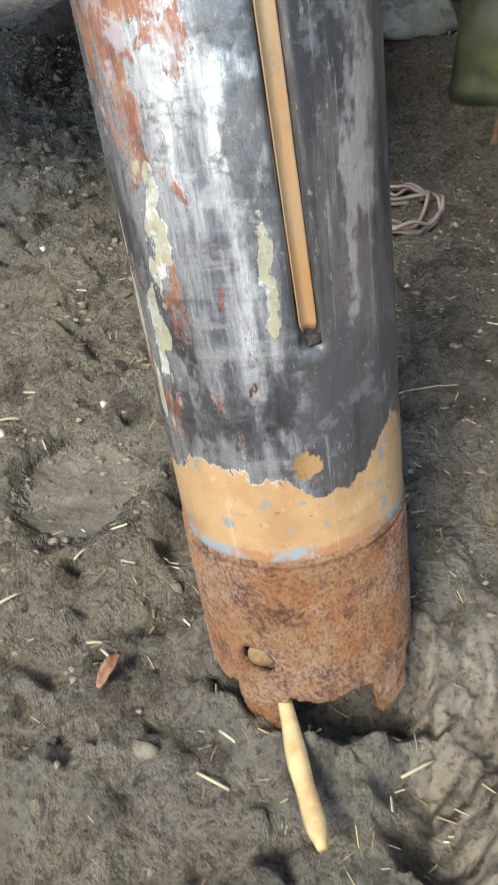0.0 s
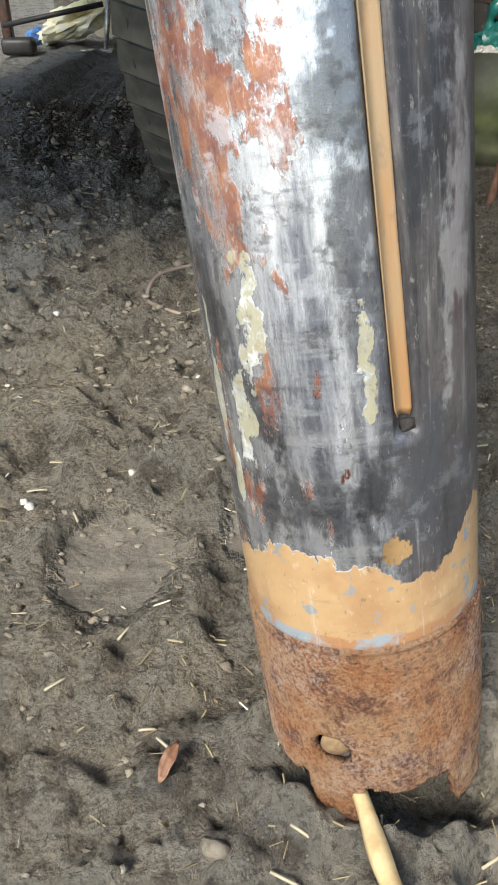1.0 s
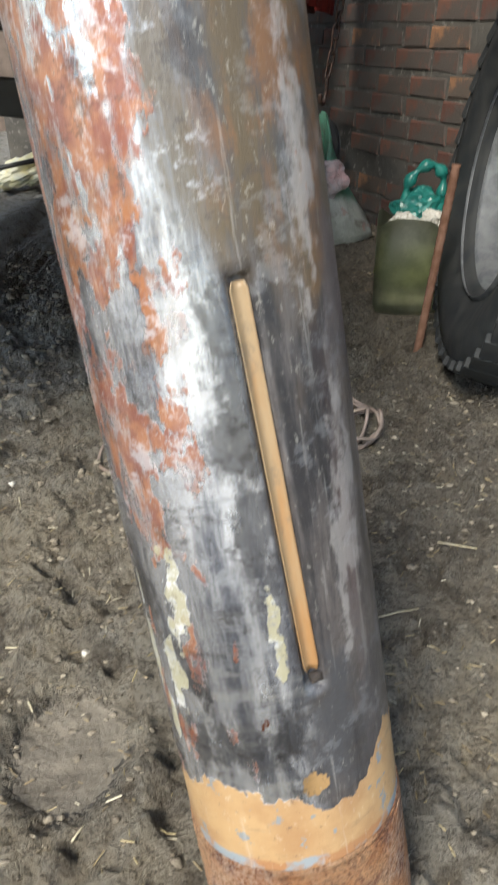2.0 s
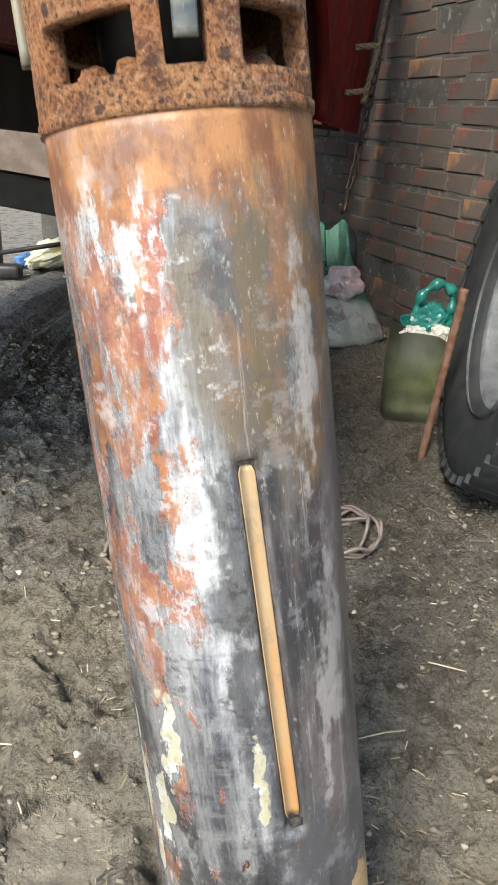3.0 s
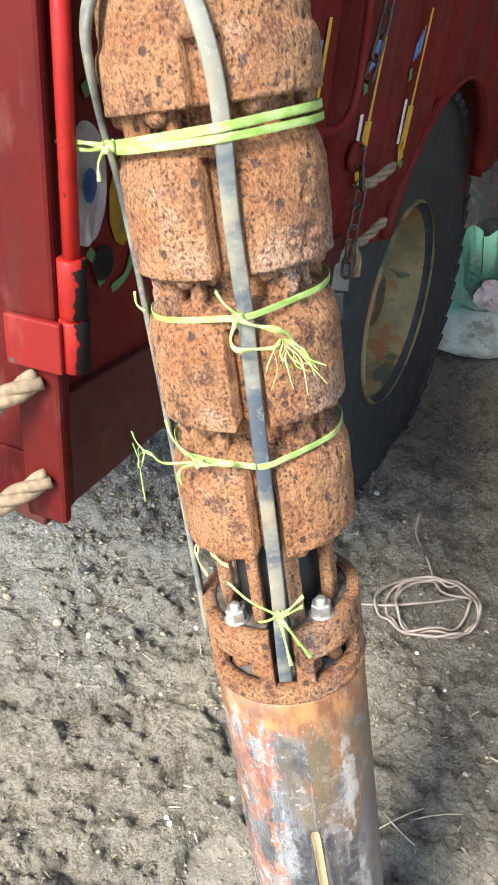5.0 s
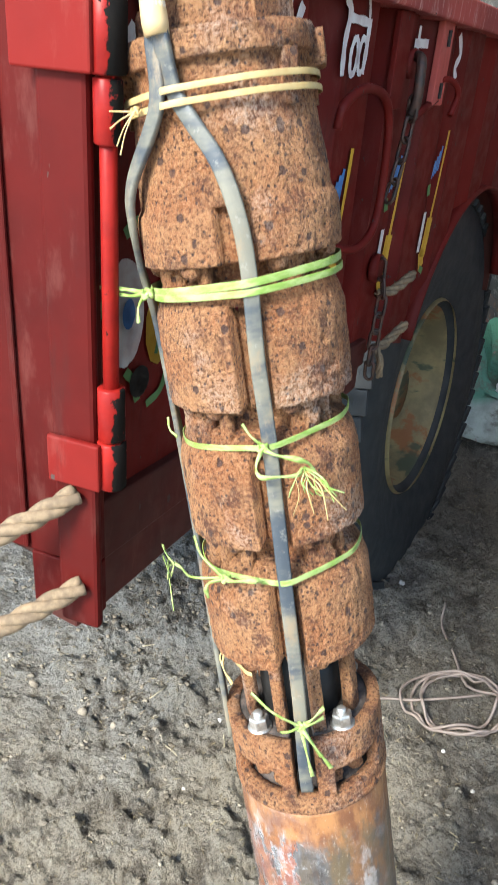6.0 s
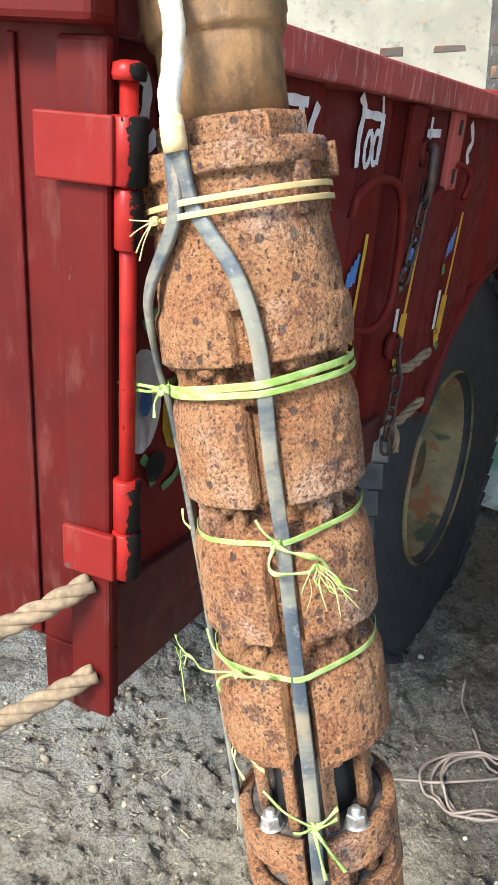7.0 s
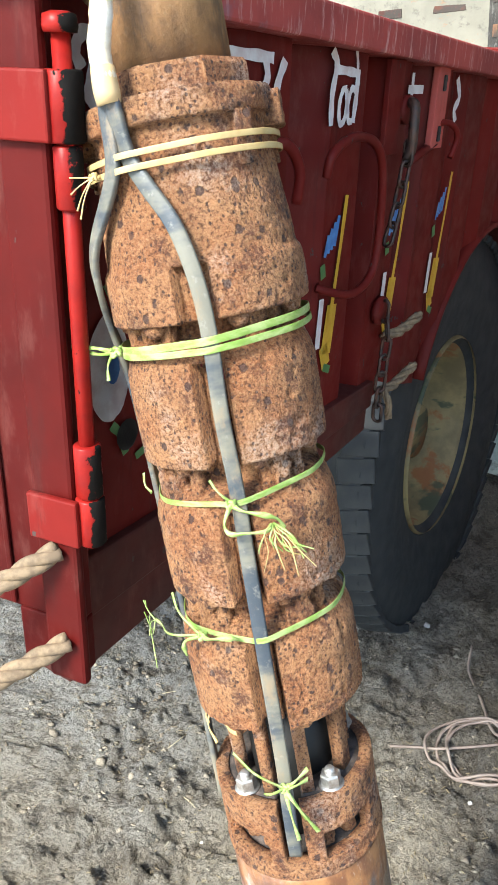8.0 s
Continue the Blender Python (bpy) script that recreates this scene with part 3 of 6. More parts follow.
def ground():
    xs, ys = ticks((-0.62, 0.62), 0.0050, 70), ticks((0.05, 1.85), 0.0056, 70)
    verts = [(x, y, ground_z(x, y)) for y in ys for x in xs]
    w = len(xs)
    faces = [(j * w + i, j * w + i + 1, (j + 1) * w + i + 1, (j + 1) * w + i) for j in range(len(ys) - 1) for i in range(w - 1)]
    me = bpy.data.meshes.new("ground")
    me.from_pydata(verts, [], faces)
    me.polygons.foreach_set("use_smooth", [True] * len(faces))
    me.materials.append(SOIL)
    return tagged(new("ground", me), "trodden grey-brown soil with straw bits and footprints", "ground", kind="structure")


ground()

# unseen pale slab, added as a reflector for the motor's bright band
BOUNCE = plain("pale_bounce_slab", (0.60, 0.58, 0.54), (0.46, 0.44, 0.40), 0.85, 3, 0.0, 0.5, 0.004)
tagged(obj("pavement", box(-6.0, 0.12, -7.0, -0.22, -0.05, 0.05, 0.01), BOUNCE, smooth=False), "pale slab added out of view to reflect light onto the motor", "pavement", kind="structure")

# ---------------------------------------------------------------- shed walls and an added roof
WALL_AT, WALL_DIR = Vector((0.42, 3.05, 0)), Vector((0.34, -0.94, 0)).normalized()
WALL_M = Matrix.Translation(WALL_AT) @ Matrix(((WALL_DIR.x, -WALL_DIR.y, 0, 0), (WALL_DIR.y, WALL_DIR.x, 0, 0), (0, 0, 1, 0), (0, 0, 0, 1)))


def mat_mortar():
    m = Mat("grey_mortar")
    col = m.mix(m.step(m.noise(6, 5, 0.65), 0.36, 0.64), (0.048, 0.044, 0.041), (0.090, 0.082, 0.073))
    col = m.mix(m.step(m.noise(40, 4, 0.6), 0.55, 0.7), col, (0.17, 0.16, 0.145))
    return m.done(col, 0.92, 0.0, m.noise(70, 7, 0.75), 0.8, 0.006)


MORTAR = mat_mortar()
wall = obj("wall_east", box(-0.92, 2.5, 0.012, 0.25, -0.1, 3.2), MORTAR, smooth=False, m=WALL_M)
tagged(wall, "old brick wall with grey mortar smeared over the joints", "wall", kind="structure")


def mat_plaster():
    m = Mat("stained_grey_plaster")
    col = m.mix(m.step(m.noise(4, 5, 0.6), 0.36, 0.66), (0.225, 0.212, 0.175), (0.30, 0.280, 0.230))
    col = m.mix(m.step(m.noise(24, 5, 0.65), 0.54, 0.72), col, (0.16, 0.15, 0.13))
    blush = m.step(m.noise(16, 5, 0.7, m.scaled(0.7, 1, 2.2, (1, 2, 5))), 0.60, 0.68)
    col = m.mix(m.math("MULTIPLY", blush, 0.6), col, (0.36, 0.20, 0.115))
    return m.done(col, 0.92, 0.0, m.noise(45, 7, 0.72), 0.7, 0.006)


PLASTER = mat_plaster()
wall_b = obj("wall_back", box(-0.78, 0.13, 3.905, 4.15, -0.1, 3.2), PLASTER, smooth=False)
tagged(wall_b, "grey plastered wall with bricks showing through", "wall", kind="structure")
# Added wall hides the sky; its dark colour paints the shaded depth.
DARKWALL = plain("dark_backdrop_wall", (0.10, 0.075, 0.06), (0.16, 0.12, 0.10), 0.9, 8, 0.0, 0.6, 0.01)
tagged(obj("wall_north", box(-5.0, -0.78, 6.0, 6.25, -0.1, 3.2), DARKWALL, smooth=False), "dark wall added for the shade seen beneath the trailer", "wall", kind="structure")
# Unseen roof, sized to hold sky light off the wall side.
ROOF_BLOCK = plain("added_roof", (0.30, 0.29, 0.28), (0.22, 0.20, 0.19), 0.6, 6, 0.2)
tagged(obj("ceiling", box(-0.10, 3.0, 1.0, 6.3, 3.2, 3.26), ROOF_BLOCK, smooth=False), "flat grey roof added out of view to block sky light", "ceiling", kind="structure")

# ---------------------------------------------------------------- trailer
TX, TY, TZ = Vector((0.9501, -0.2988, -0.0894)), Vector((0.2935, 0.9536, -0.0674)), Vector((0.1053, 0.0378, 0.9937))
TRAILER_M = Matrix.Translation((-0.2994, 0.621, 0)) @ Matrix((TX, TY, TZ)).transposed().to_4x4()
END = 2.15
WHEEL_Y, WHEEL_Z = 1.257, 0.533
ARCH_Y, ARCH_Z, ARCH_R = 1.26, 0.715, 0.36


def rail_foot(y):
    return 1.418 - 0.042 * y


def rail_crown(y):
    return 1.461 - 0.045 * y


def side_profile():
    """Rows (y, x) along the pressed side sheet: flat outer bands with sunk channels between."""
    out, y = [], -0.085
    for a, b in ((-0.085, 0.115), (0.235, 0.330), (0.440, 0.535), (0.605, 0.690), (0.780, 0.870), (0.965, 1.05), (1.145, 1.23), (1.325, 1.41), (1.505, 1.59), (1.685, 1.77), (1.865, 1.95), (2.04, END)):
        deep = -0.055 if b < 0.75 else -0.016
        out += [(a, 0.0), (b, 0.0), (b + 0.014, deep), (b + 0.058, deep)]
    return out[:-2]


def side_sheet():
    P = []
    base = side_profile()
    for (ya, xa), (yb, xb) in zip(base, base[1:]):
        n = max(1, round((yb - ya) / 0.03))
        P += [(ya + (yb - ya) * i / n, xa + (xb - xa) * i / n) for i in range(n)]
    P.append(base[-1])
    bm = bmesh.new()
    cols = []
    for y, x in P:
        d = abs(y - ARCH_Y)
        z0 = 0.85 - 0.05 * min(1.0, max(0.0, (y - 0.74) / 0.18))
        if d < ARCH_R:
            z0 = max(z0, ARCH_Z + math.sqrt(ARCH_R ** 2 - d * d))
        z1 = rail_foot(y) + 0.004
        cols.append([(bm.verts.new((x, y, z)), bm.verts.new((x - 0.006, y, z))) for z in (z0, (z0 + z1) / 2, z1)])
    for A, B in zip(cols, cols[1:]):
        for k in range(2):
            bm.faces.new((A[k][0], B[k][0], B[k + 1][0], A[k + 1][0]))
            bm.faces.new((A[k][1], A[k + 1][1], B[k + 1][1], B[k][1]))
        bm.faces.new((A[0][0], A[0][1], B[0][1], B[0][0]))
        bm.faces.new((A[2][0], B[2][0], B[2][1], A[2][1]))
    return bm


trailer = thing("farm_trailer", TRAILER_M, "red painted steel farm trailer parked on bare soil in the shed", "trailer")
part("side_panel", side_sheet(), RED, trailer, "pressed red steel side with sunk channels", smooth=False)


def sloped(x0, x1, y0, y1, foot, crown, bevel=0.004):
    """A long bar whose foot and crown heights are functions of y."""
    bm = box(x0, x1, y0, y1, 0.0, 1.0)
    for v in bm.verts:
        v.co.z = crown(v.co.y) if v.co.z > 0.5 else foot(v.co.y)
    bmesh.ops.bevel(bm, geom=bm.edges[:], offset=bevel, segments=2, affect="EDGES", profile=0.5)
    return bm


part("top_rail", sloped(-0.055, 0.03, -0.10, END, rail_foot, rail_crown), RAIL, trailer, "sun-faded red top rail", smooth=False)
part("sill_board", sloped(-0.05, 0.012, -0.085, 0.648, lambda y: 0.828 + 0.020 * y, lambda y: 0.902 - 0.020 * y, 0.003), RED_DARK, trailer, "dusty dark red lower board", smooth=False)
part("sill_board", sloped(-0.05, 0.004, -0.085, 0.648, lambda y: 0.757 + 0.055 * y, lambda y: 0.824 + 0.020 * y, 0.003), RED_DARK, trailer, "dusty dark red lower board", smooth=False)
part("bed_floor", box(-1.50, -0.302, -0.06, END, 0.80, 0.85, 0.004), RED_DARK, trailer, smooth=False)
part("bed_edge", box(-0.30, -0.055, -0.06, 0.66, 0.80, 0.85, 0.004), RED_DARK, trailer, smooth=False)
part("bed_edge", box(-0.30, -0.055, 1.86, END, 0.80, 0.85, 0.004), RED_DARK, trailer, smooth=False)
# Dark panel added behind the wheel to keep the arch's inside dark.
part("wheel_box", box(-0.318, -0.304, 0.66, 1.86, 0.855, 1.16, 0.003), RED_DARK, trailer, smooth=False)
part("far_side_panel", box(-1.54, -1.505, -0.06, END, 0.80, 1.46, 0.004), RED, trailer, smooth=False)
part("end_panel", box(-1.50, -0.05, END - 0.04, END - 0.005, 0.855, 1.46, 0.004), RED, trailer, smooth=False)
part("chassis_beam", box(-0.42, -0.34, -0.05, END + 0.4, 0.68, 0.795, 0.004), BLACK, trailer, smooth=False)
part("chassis_beam", box(-1.22, -1.14, -0.05, END + 0.4, 0.68, 0.795, 0.004), BLACK, trailer, smooth=False)
part("axle", box(-1.45, -0.20, WHEEL_Y - 0.04, WHEEL_Y + 0.04, WHEEL_Z - 0.04, WHEEL_Z + 0.04, 0.006), BLACK, trailer, smooth=False)
for bx in (-0.38, -1.18):
    part("spring_block", box(bx - 0.04, bx + 0.04, WHEEL_Y - 0.09, WHEEL_Y + 0.09, WHEEL_Z + 0.04, 0.68, 0.006), BLACK, trailer, smooth=False)


def arch_band(x0, x1, r0, r1, a0=8, a1=172):
    bm = bmesh.new()
    rows = []
    for a in lin(radians(a0), radians(a1), 28):
        c, s = math.cos(a), math.sin(a)
        rows.append([bm.verts.new((x, ARCH_Y + r * c, ARCH_Z + r * s)) for x, r in ((x0, r0), (x1, r0), (x1, r1), (x0, r1))])
    for A, B in zip(rows, rows[1:]):
        for k in range(4):
            bm.faces.new((A[k], A[(k + 1) % 4], B[(k + 1) % 4], B[k]))
    bm.faces.new(rows[0])
    bm.faces.new(rows[-1][::-1])
    return bm


# Dark sheet added so that the arch's inside stays shaded.
part("wheel_housing", arch_band(-0.300, -0.030, 0.385, 0.391, 4, 176), RED_DARK, trailer, "dark red sheet closing the inside of the wheel arch")
part("wheel_arch", arch_band(-0.024, 0.008, ARCH_R - 0.004, ARCH_R + 0.003, 14, 165), RED, trailer, "red sheet wheel arch")


def tyre_bm(R, width, rim_r):
    """A tyre about the x axis, with lugs across the shoulders."""
    bm = bmesh.new()
    w = width / 2
    prof = [(rim_r - 0.012, -w * 0.62), (rim_r + 0.012, -w * 0.74), (rim_r + (R - rim_r) * 0.45, -w), (rim_r + (R - rim_r) * 0.75, -w * 0.97), (R - 0.030, -w * 0.86), (R - 0.010, -w * 0.72), (R - 0.004, -w * 0.3)]
    prof = prof + [(r, -x) for r, x in prof[::-1]]
    N = 96
    rings = []
    for k in range(N):
        a = 2 * math.pi * k / N
        rings.append([bm.verts.new((x, r * math.cos(a), r * math.sin(a))) for r, x in prof])
    for k in range(N):
        A, B = rings[k], rings[(k + 1) % N]
        for j in range(len(prof)):
            bm.faces.new((A[j], B[j], B[(j + 1) % len(prof)], A[(j + 1) % len(prof)]))
    return bm


def add_lugs(tyre, R, width, lugs):
    w = width / 2
    meshes = {}
    for k in range(lugs):
        for side in (-1, 1):
            a = 2 * math.pi * (k + (0.5 if side > 0 else 0)) / lugs
            mm = Matrix.Rotation(a, 4, "X") @ Matrix.Translation((side * w * 0.60, 0, R - 0.012)) @ Matrix.Rotation(side * 0.22, 4, "Y") @ Matrix.Rotation(side * 0.15, 4, "Z")
            if side not in meshes:
                meshes[side] = part("tread_lug", box(-w * 0.46, w * 0.42, -math.pi * R / lugs * 0.93, math.pi * R / lugs * 0.93, -0.016, 0.0040, 0.003), TREAD if side < 0 else RUBBER, tyre, smooth=False, m=mm).data
            else:
                o = new("tread_lug", meshes[side])
                o.parent, o.matrix_basis = tyre, mm


def rim_bm(r, depth, dish):
    """A dished wheel disc about x, opening towards +x."""
    bm = bmesh.new()
    prof = [(r + 0.004, 0.0), (r + 0.012, -0.010), (r - 0.004, -0.020), (r - 0.022, -0.030), (r - 0.030, -depth), (r * 0.62, -depth + dish * 0.2), (r * 0.42, -depth + dish), (r * 0.30, -depth + dish), (r * 0.27, -depth + dish * 1.6), (0.002, -depth + dish * 1.6)]
    N = 64
    rings = [[bm.verts.new((x, rr * math.cos(2 * math.pi * k / N), rr * math.sin(2 * math.pi * k / N))) for k in range(N)] for rr, x in prof]
    for A, B in zip(rings, rings[1:]):
        for k in range(N):
            bm.faces.new((A[k], A[(k + 1) % N], B[(k + 1) % N], B[k]))
    bm.faces.new(rings[-1])
    return bm


for wx in (-0.108,):
    wm = Matrix.Translation((wx, WHEEL_Y, WHEEL_Z)) @ Matrix.Rotation(0.024, 4, "Z") @ Matrix.Rotation(-0.062, 4, "Y")
    tyre = part("tyre", tyre_bm(0.528, 0.180, 0.252), RUBBER, trailer, "dusty black lugged tyre", m=wm)
    add_lugs(tyre, 0.528, 0.180, 58)
    rim = part("rim", rim_bm(0.250, 0.150, 0.05), RIM, tyre, "faded yellow wheel disc", m=Matrix.Translation((0.074, 0, 0)))
    for k in range(6):
        a = k * math.pi / 3
        part("wheel_nut", lathe([(0.0, 0.0), (0.014, 0.0), (0.013, 0.02), (0.0, 0.02)], 6, close_ends=False), RIM, rim, m=Matrix.Translation((-0.118, 0.105 * math.cos(a), 0.105 * math.sin(a))) @ Matrix.Rotation(math.pi / 2, 4, "Y"))

# tailgate swung on its pin, and the pin with its barrels
HX, HY = 0.081, -0.113
GATE_M = Matrix.Translation((HX - 0.012, HY + 0.012, 0)) @ Matrix.Rotation(radians(11), 4, "Z")
sheet = bmesh.new()
add_box(sheet, -1.25, -0.012, -0.012, 0.010, 0.880, 1.56, 0.003)
add_box(sheet, -0.084, -0.012, -0.012, 0.010, 0.815, 0.8795, 0.002)
add_box(sheet, -1.25, -0.19, -0.012, 0.010, 0.815, 0.8795, 0.002)
gate = part("tailgate", sheet, RED_SHADED, trailer, "red steel tailgate standing ajar, painted with leaves", smooth=False, m=GATE_M)
part("stile", box(-0.045, -0.002, -0.024, -0.0125, 0.815, 1.415, 0.004), RED_SHADED, gate, smooth=False)
part("pressed_rib", box(-0.091, -0.084, -0.0165, -0.0125, 0.885, 1.415, 0.002), RED_SHADED, gate, smooth=False)
part("pressed_rib", box(-0.30, -0.25, -0.020, -0.0125, 0.885, 1.415, 0.004), RED_SHADED, gate, smooth=False)
part("top_beam", box(-1.25, 0.0, -0.046, -0.0125, 1.420, 1.56, 0.006), RED_SHADED, gate, smooth=False)
part("hinge_leaf", box(-0.060, 0.006, -0.0315, -0.0245, 1.3187, 1.3658, 0.002), RED_HOT, gate, smooth=False)
part("hinge_leaf", box(-0.046, 0.006, -0.0315, -0.0245, 0.9832, 1.0293, 0.002), RED_HOT, gate, smooth=False)
part("hinge_pin", tube([(0, 0, 1.00), (0, 0, 1.392)], 0.0068, 16), BARREL, trailer, m=Matrix.Translation((HX, HY, 0)))
for z0, z1, r in ((0.983, 1.0295, 0.0128), (1.031, 1.0805, 0.0118), (1.2725, 1.317, 0.0108), (1.3185, 1.366, 0.0138)):
    part("hinge_barrel", lathe([(0.0, z0), (r - 0.0015, z0), (r, z0 + 0.0015), (r, z1 - 0.0015), (r - 0.0015, z1), (0.0, z1)], 28, close_ends=False), BARREL, trailer, m=Matrix.Translation((HX, HY, 0)))
part("pin_cap", lathe([(0.0, 1.388), (0.0115, 1.388), (0.0125, 1.392), (0.0115, 1.399), (0.006, 1.401), (0.0, 1.401)], 20, close_ends=False), BARREL, trailer, m=Matrix.Translation((HX, HY, 0)))

# ---------------------------------------------------------------- submersible pump, leaning
PX, PY, PZ = Vector((0.99084, 0.01833, 0.13383)), Vector((0.0, 0.99075, -0.13573)), Vector((-0.13508, 0.13449, 0.98167))
PUMP_M = Matrix.Translation((0.1272, 0.4163, 0.0)) @ Matrix((PX, PY, PZ)).transposed().to_4x4()
pump = thing("borewell_pump", PUMP_M, "rusty borewell pump with bright steel motor leaning upright on the soil", "pump")


def cyl(h, deg, r):
    a = radians(deg)
    return Vector((r * math.sin(a), -r * math.cos(a), h))


def rough_wob(amp, freq, seed):
    def f(a, h, r):
        return r + amp * fbm(math.sin(a) * freq * 0.075, math.cos(a) * freq * 0.075, h * freq + seed, 3)
    return f


MR = 0.0735


def fine(profile, step):
    out = []
    for (r0, h0), (r1, h1) in zip(profile, profile[1:]):
        n = max(1, round(math.hypot(r1 - r0, h1 - h0) / step))
        out += [(r0 + (r1 - r0) * i / n, h0 + (h1 - h0) * i / n) for i in range(n)]
    return out + [profile[-1]]


def crusty(seed, amp=1.0):
    """Scabby cast iron: lumps, grains and eaten pits."""
    def f(a, h, r):
        x, y, z = math.sin(a) * 0.075, math.cos(a) * 0.075, h + seed
        q = 0.0007 * noise.noise((x * 45, y * 45, z * 45)) + 0.0004 * noise.noise((x * 150, y * 150, z * 150)) + 0.0007 * noise.noise((x * 300, y * 300, z * 300))
        p = noise.noise((x * 105 + 7, y * 105, z * 85))
        if p > 0.38:
            q -= 0.0070 * (p - 0.38)
        return r + amp * q
    return f




def cup_keep(d, h):
    if h < 0.036 - 0.002 * math.sin(d * 0.2):
        w = 15 - 4 * (1 - h / 0.036)
        return any(abs((d - c + 180) % 360 - 180) < w for c in (-26, 52, 130, 208))
    if ((d + 25.5) * MR * math.pi / 180) ** 2 + (h - 0.068) ** 2 < 0.0135 ** 2:
        return False
    return True


part("base_cup", shell(MR + 0.0015, MR - 0.007, lin(0.002, 0.150, 64), 240, cup_keep, crusty(2.0, 0.6)), RUST_CUP, pump, "orange rusted base ring with crown teeth")
plug = bmesh.new()
bmesh.ops.create_icosphere(plug, subdivisions=3, radius=0.0105, matrix=Matrix.Translation(cyl(0.066, -25.5, MR - 0.0085)) @ Matrix.Diagonal((1, 0.45, 1, 1)))
part("hole_plug", plug, plain("dirty_tan_plug", (0.30, 0.20, 0.10), (0.18, 0.11, 0.06), 0.8, 90), pump, "tan plug behind the round hole")
part("base_disc", lathe([(0.0, 0.050), (MR - 0.0075, 0.050), (MR - 0.0075, 0.053), (0.0, 0.053)], 48, close_ends=False), GREASE, pump)
part("weld_ring", lathe([(MR - 0.003, 0.1495), (MR + 0.0008, 0.1510), (MR + 0.0012, 0.1545), (MR - 0.003, 0.158)], 96, close_ends=False), RUST_CUP, pump)


def groove_c(h):
    return 21.2 + (15.8 - 21.2) * (h - 0.292) / (0.523 - 0.292)


def motor_wob(a, h, r):
    d = math.degrees(a)
    d = d - 360 if d > 180 else d
    r += 0.00022 * fbm(math.sin(a) * 3, math.cos(a) * 3, h * 9, 2)
    if 0.288 < h < 0.526:
        u = abs(d - groove_c(h)) / 5.6
        if u < 1:
            r -= 0.0072 * (1 - u * u) ** 0.7
    return r


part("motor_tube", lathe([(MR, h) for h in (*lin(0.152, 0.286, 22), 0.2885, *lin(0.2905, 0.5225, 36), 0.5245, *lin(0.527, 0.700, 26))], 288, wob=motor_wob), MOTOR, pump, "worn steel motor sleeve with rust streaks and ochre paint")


def groove_strip():
    bm = bmesh.new()
    rows = []
    for h in lin(0.297, 0.5215, 60):
        c = groove_c(h)
        e = min(1.0, 0.72 + min(h - 0.297, 0.5215 - h) / 0.006)
        rows.append([bm.verts.new(cyl(h, c + u * 3.7 * e, MR - 0.0060 + 0.0034 * u * u + 0.0004 * fbm(u, h * 30, 2))) for u in lin(-1, 1, 8)])
    for A, B in zip(rows, rows[1:]):
        for k in range(8):
            bm.faces.new((A[k], A[k + 1], B[k + 1], B[k]))
    r = bmesh.ops.extrude_face_region(bm, geom=bm.faces[:])
    for v in r["geom"]:
        if isinstance(v, bmesh.types.BMVert):
            f = Vector((v.co.x, v.co.y, 0)).normalized()
            v.co -= f * 0.0016
    return bm


part("cable_channel", groove_strip(), OCHRE, pump, "ochre painted cable channel")
# Dark block in place of the shaded hollow below the channel.
part("channel_end", shell(MR - 0.0026, MR - 0.006, lin(0.2890, 0.2945, 2), 180, lambda d, h: abs(d - 23.2) < 2.6), GREASE, pump, "dark block painting the hollow at the channel's end")

part("top_weld", lathe([(MR - 0.002, 0.697), (MR + 0.0018, 0.699), (MR + 0.0022, 0.704), (MR - 0.0005, 0.7065), (MR - 0.003, 0.709)], 96, close_ends=False, wob=rough_wob(0.0006, 160, 5)), RUST, pump)


def bracket_keep(d, h):
    if h > 0.7175 and abs((d - 9.5 + 180) % 360 - 180) < 8.5:
        return False
    if 0.7165 < h < 0.7440:
        for c in (-29, 52, 142, 232):
            if abs((d - c + 180) % 360 - 180) < 21.5:
                return False
    return True


part("suction_bracket", shell(MR + 0.0008, MR - 0.011, [0.704, 0.707, 0.710, 0.7135, 0.7165, *lin(0.7175, 0.7440, 10), *lin(0.7465, 0.776, 14)], 220, bracket_keep, crusty(4.0, 0.7)), RUST, pump, "rusty cast bracket with square windows")
part("bracket_floor", lathe([(0.0, 0.700), (MR - 0.0115, 0.700), (MR - 0.0115, 0.714), (0.0, 0.714)], 48, close_ends=False), GREASE, pump)


def flange_keep(d, h):
    return abs((d - 9.5 + 180) % 360 - 180) > 11


part("bracket_flange", shell(MR - 0.0113, 0.034, [0.764, 0.770, 0.7745], 120, flange_keep), GREASE, pump, "dark crusted flange face")
for c in (-44, -18, 38, 66, 120, 165, 210, 250):
    b = bmesh.new()
    bmesh.ops.create_icosphere(b, subdivisions=3, radius=0.0085, matrix=Matrix.Translation(cyl(0.719, c, 0.052)))
    for v in b.verts:
        v.co += v.normal * 0.002 * noise.noise(v.co * 300)
    part("bolt_head", b, RUST, pump)
# Shaft widened and blackened to paint the dark interior behind the posts.
part("dark_core", lathe([(0.0, 0.714), (0.038, 0.7145), (0.038, 0.86), (0.0, 0.86)], 40, close_ends=False), CORE_DARK, pump)


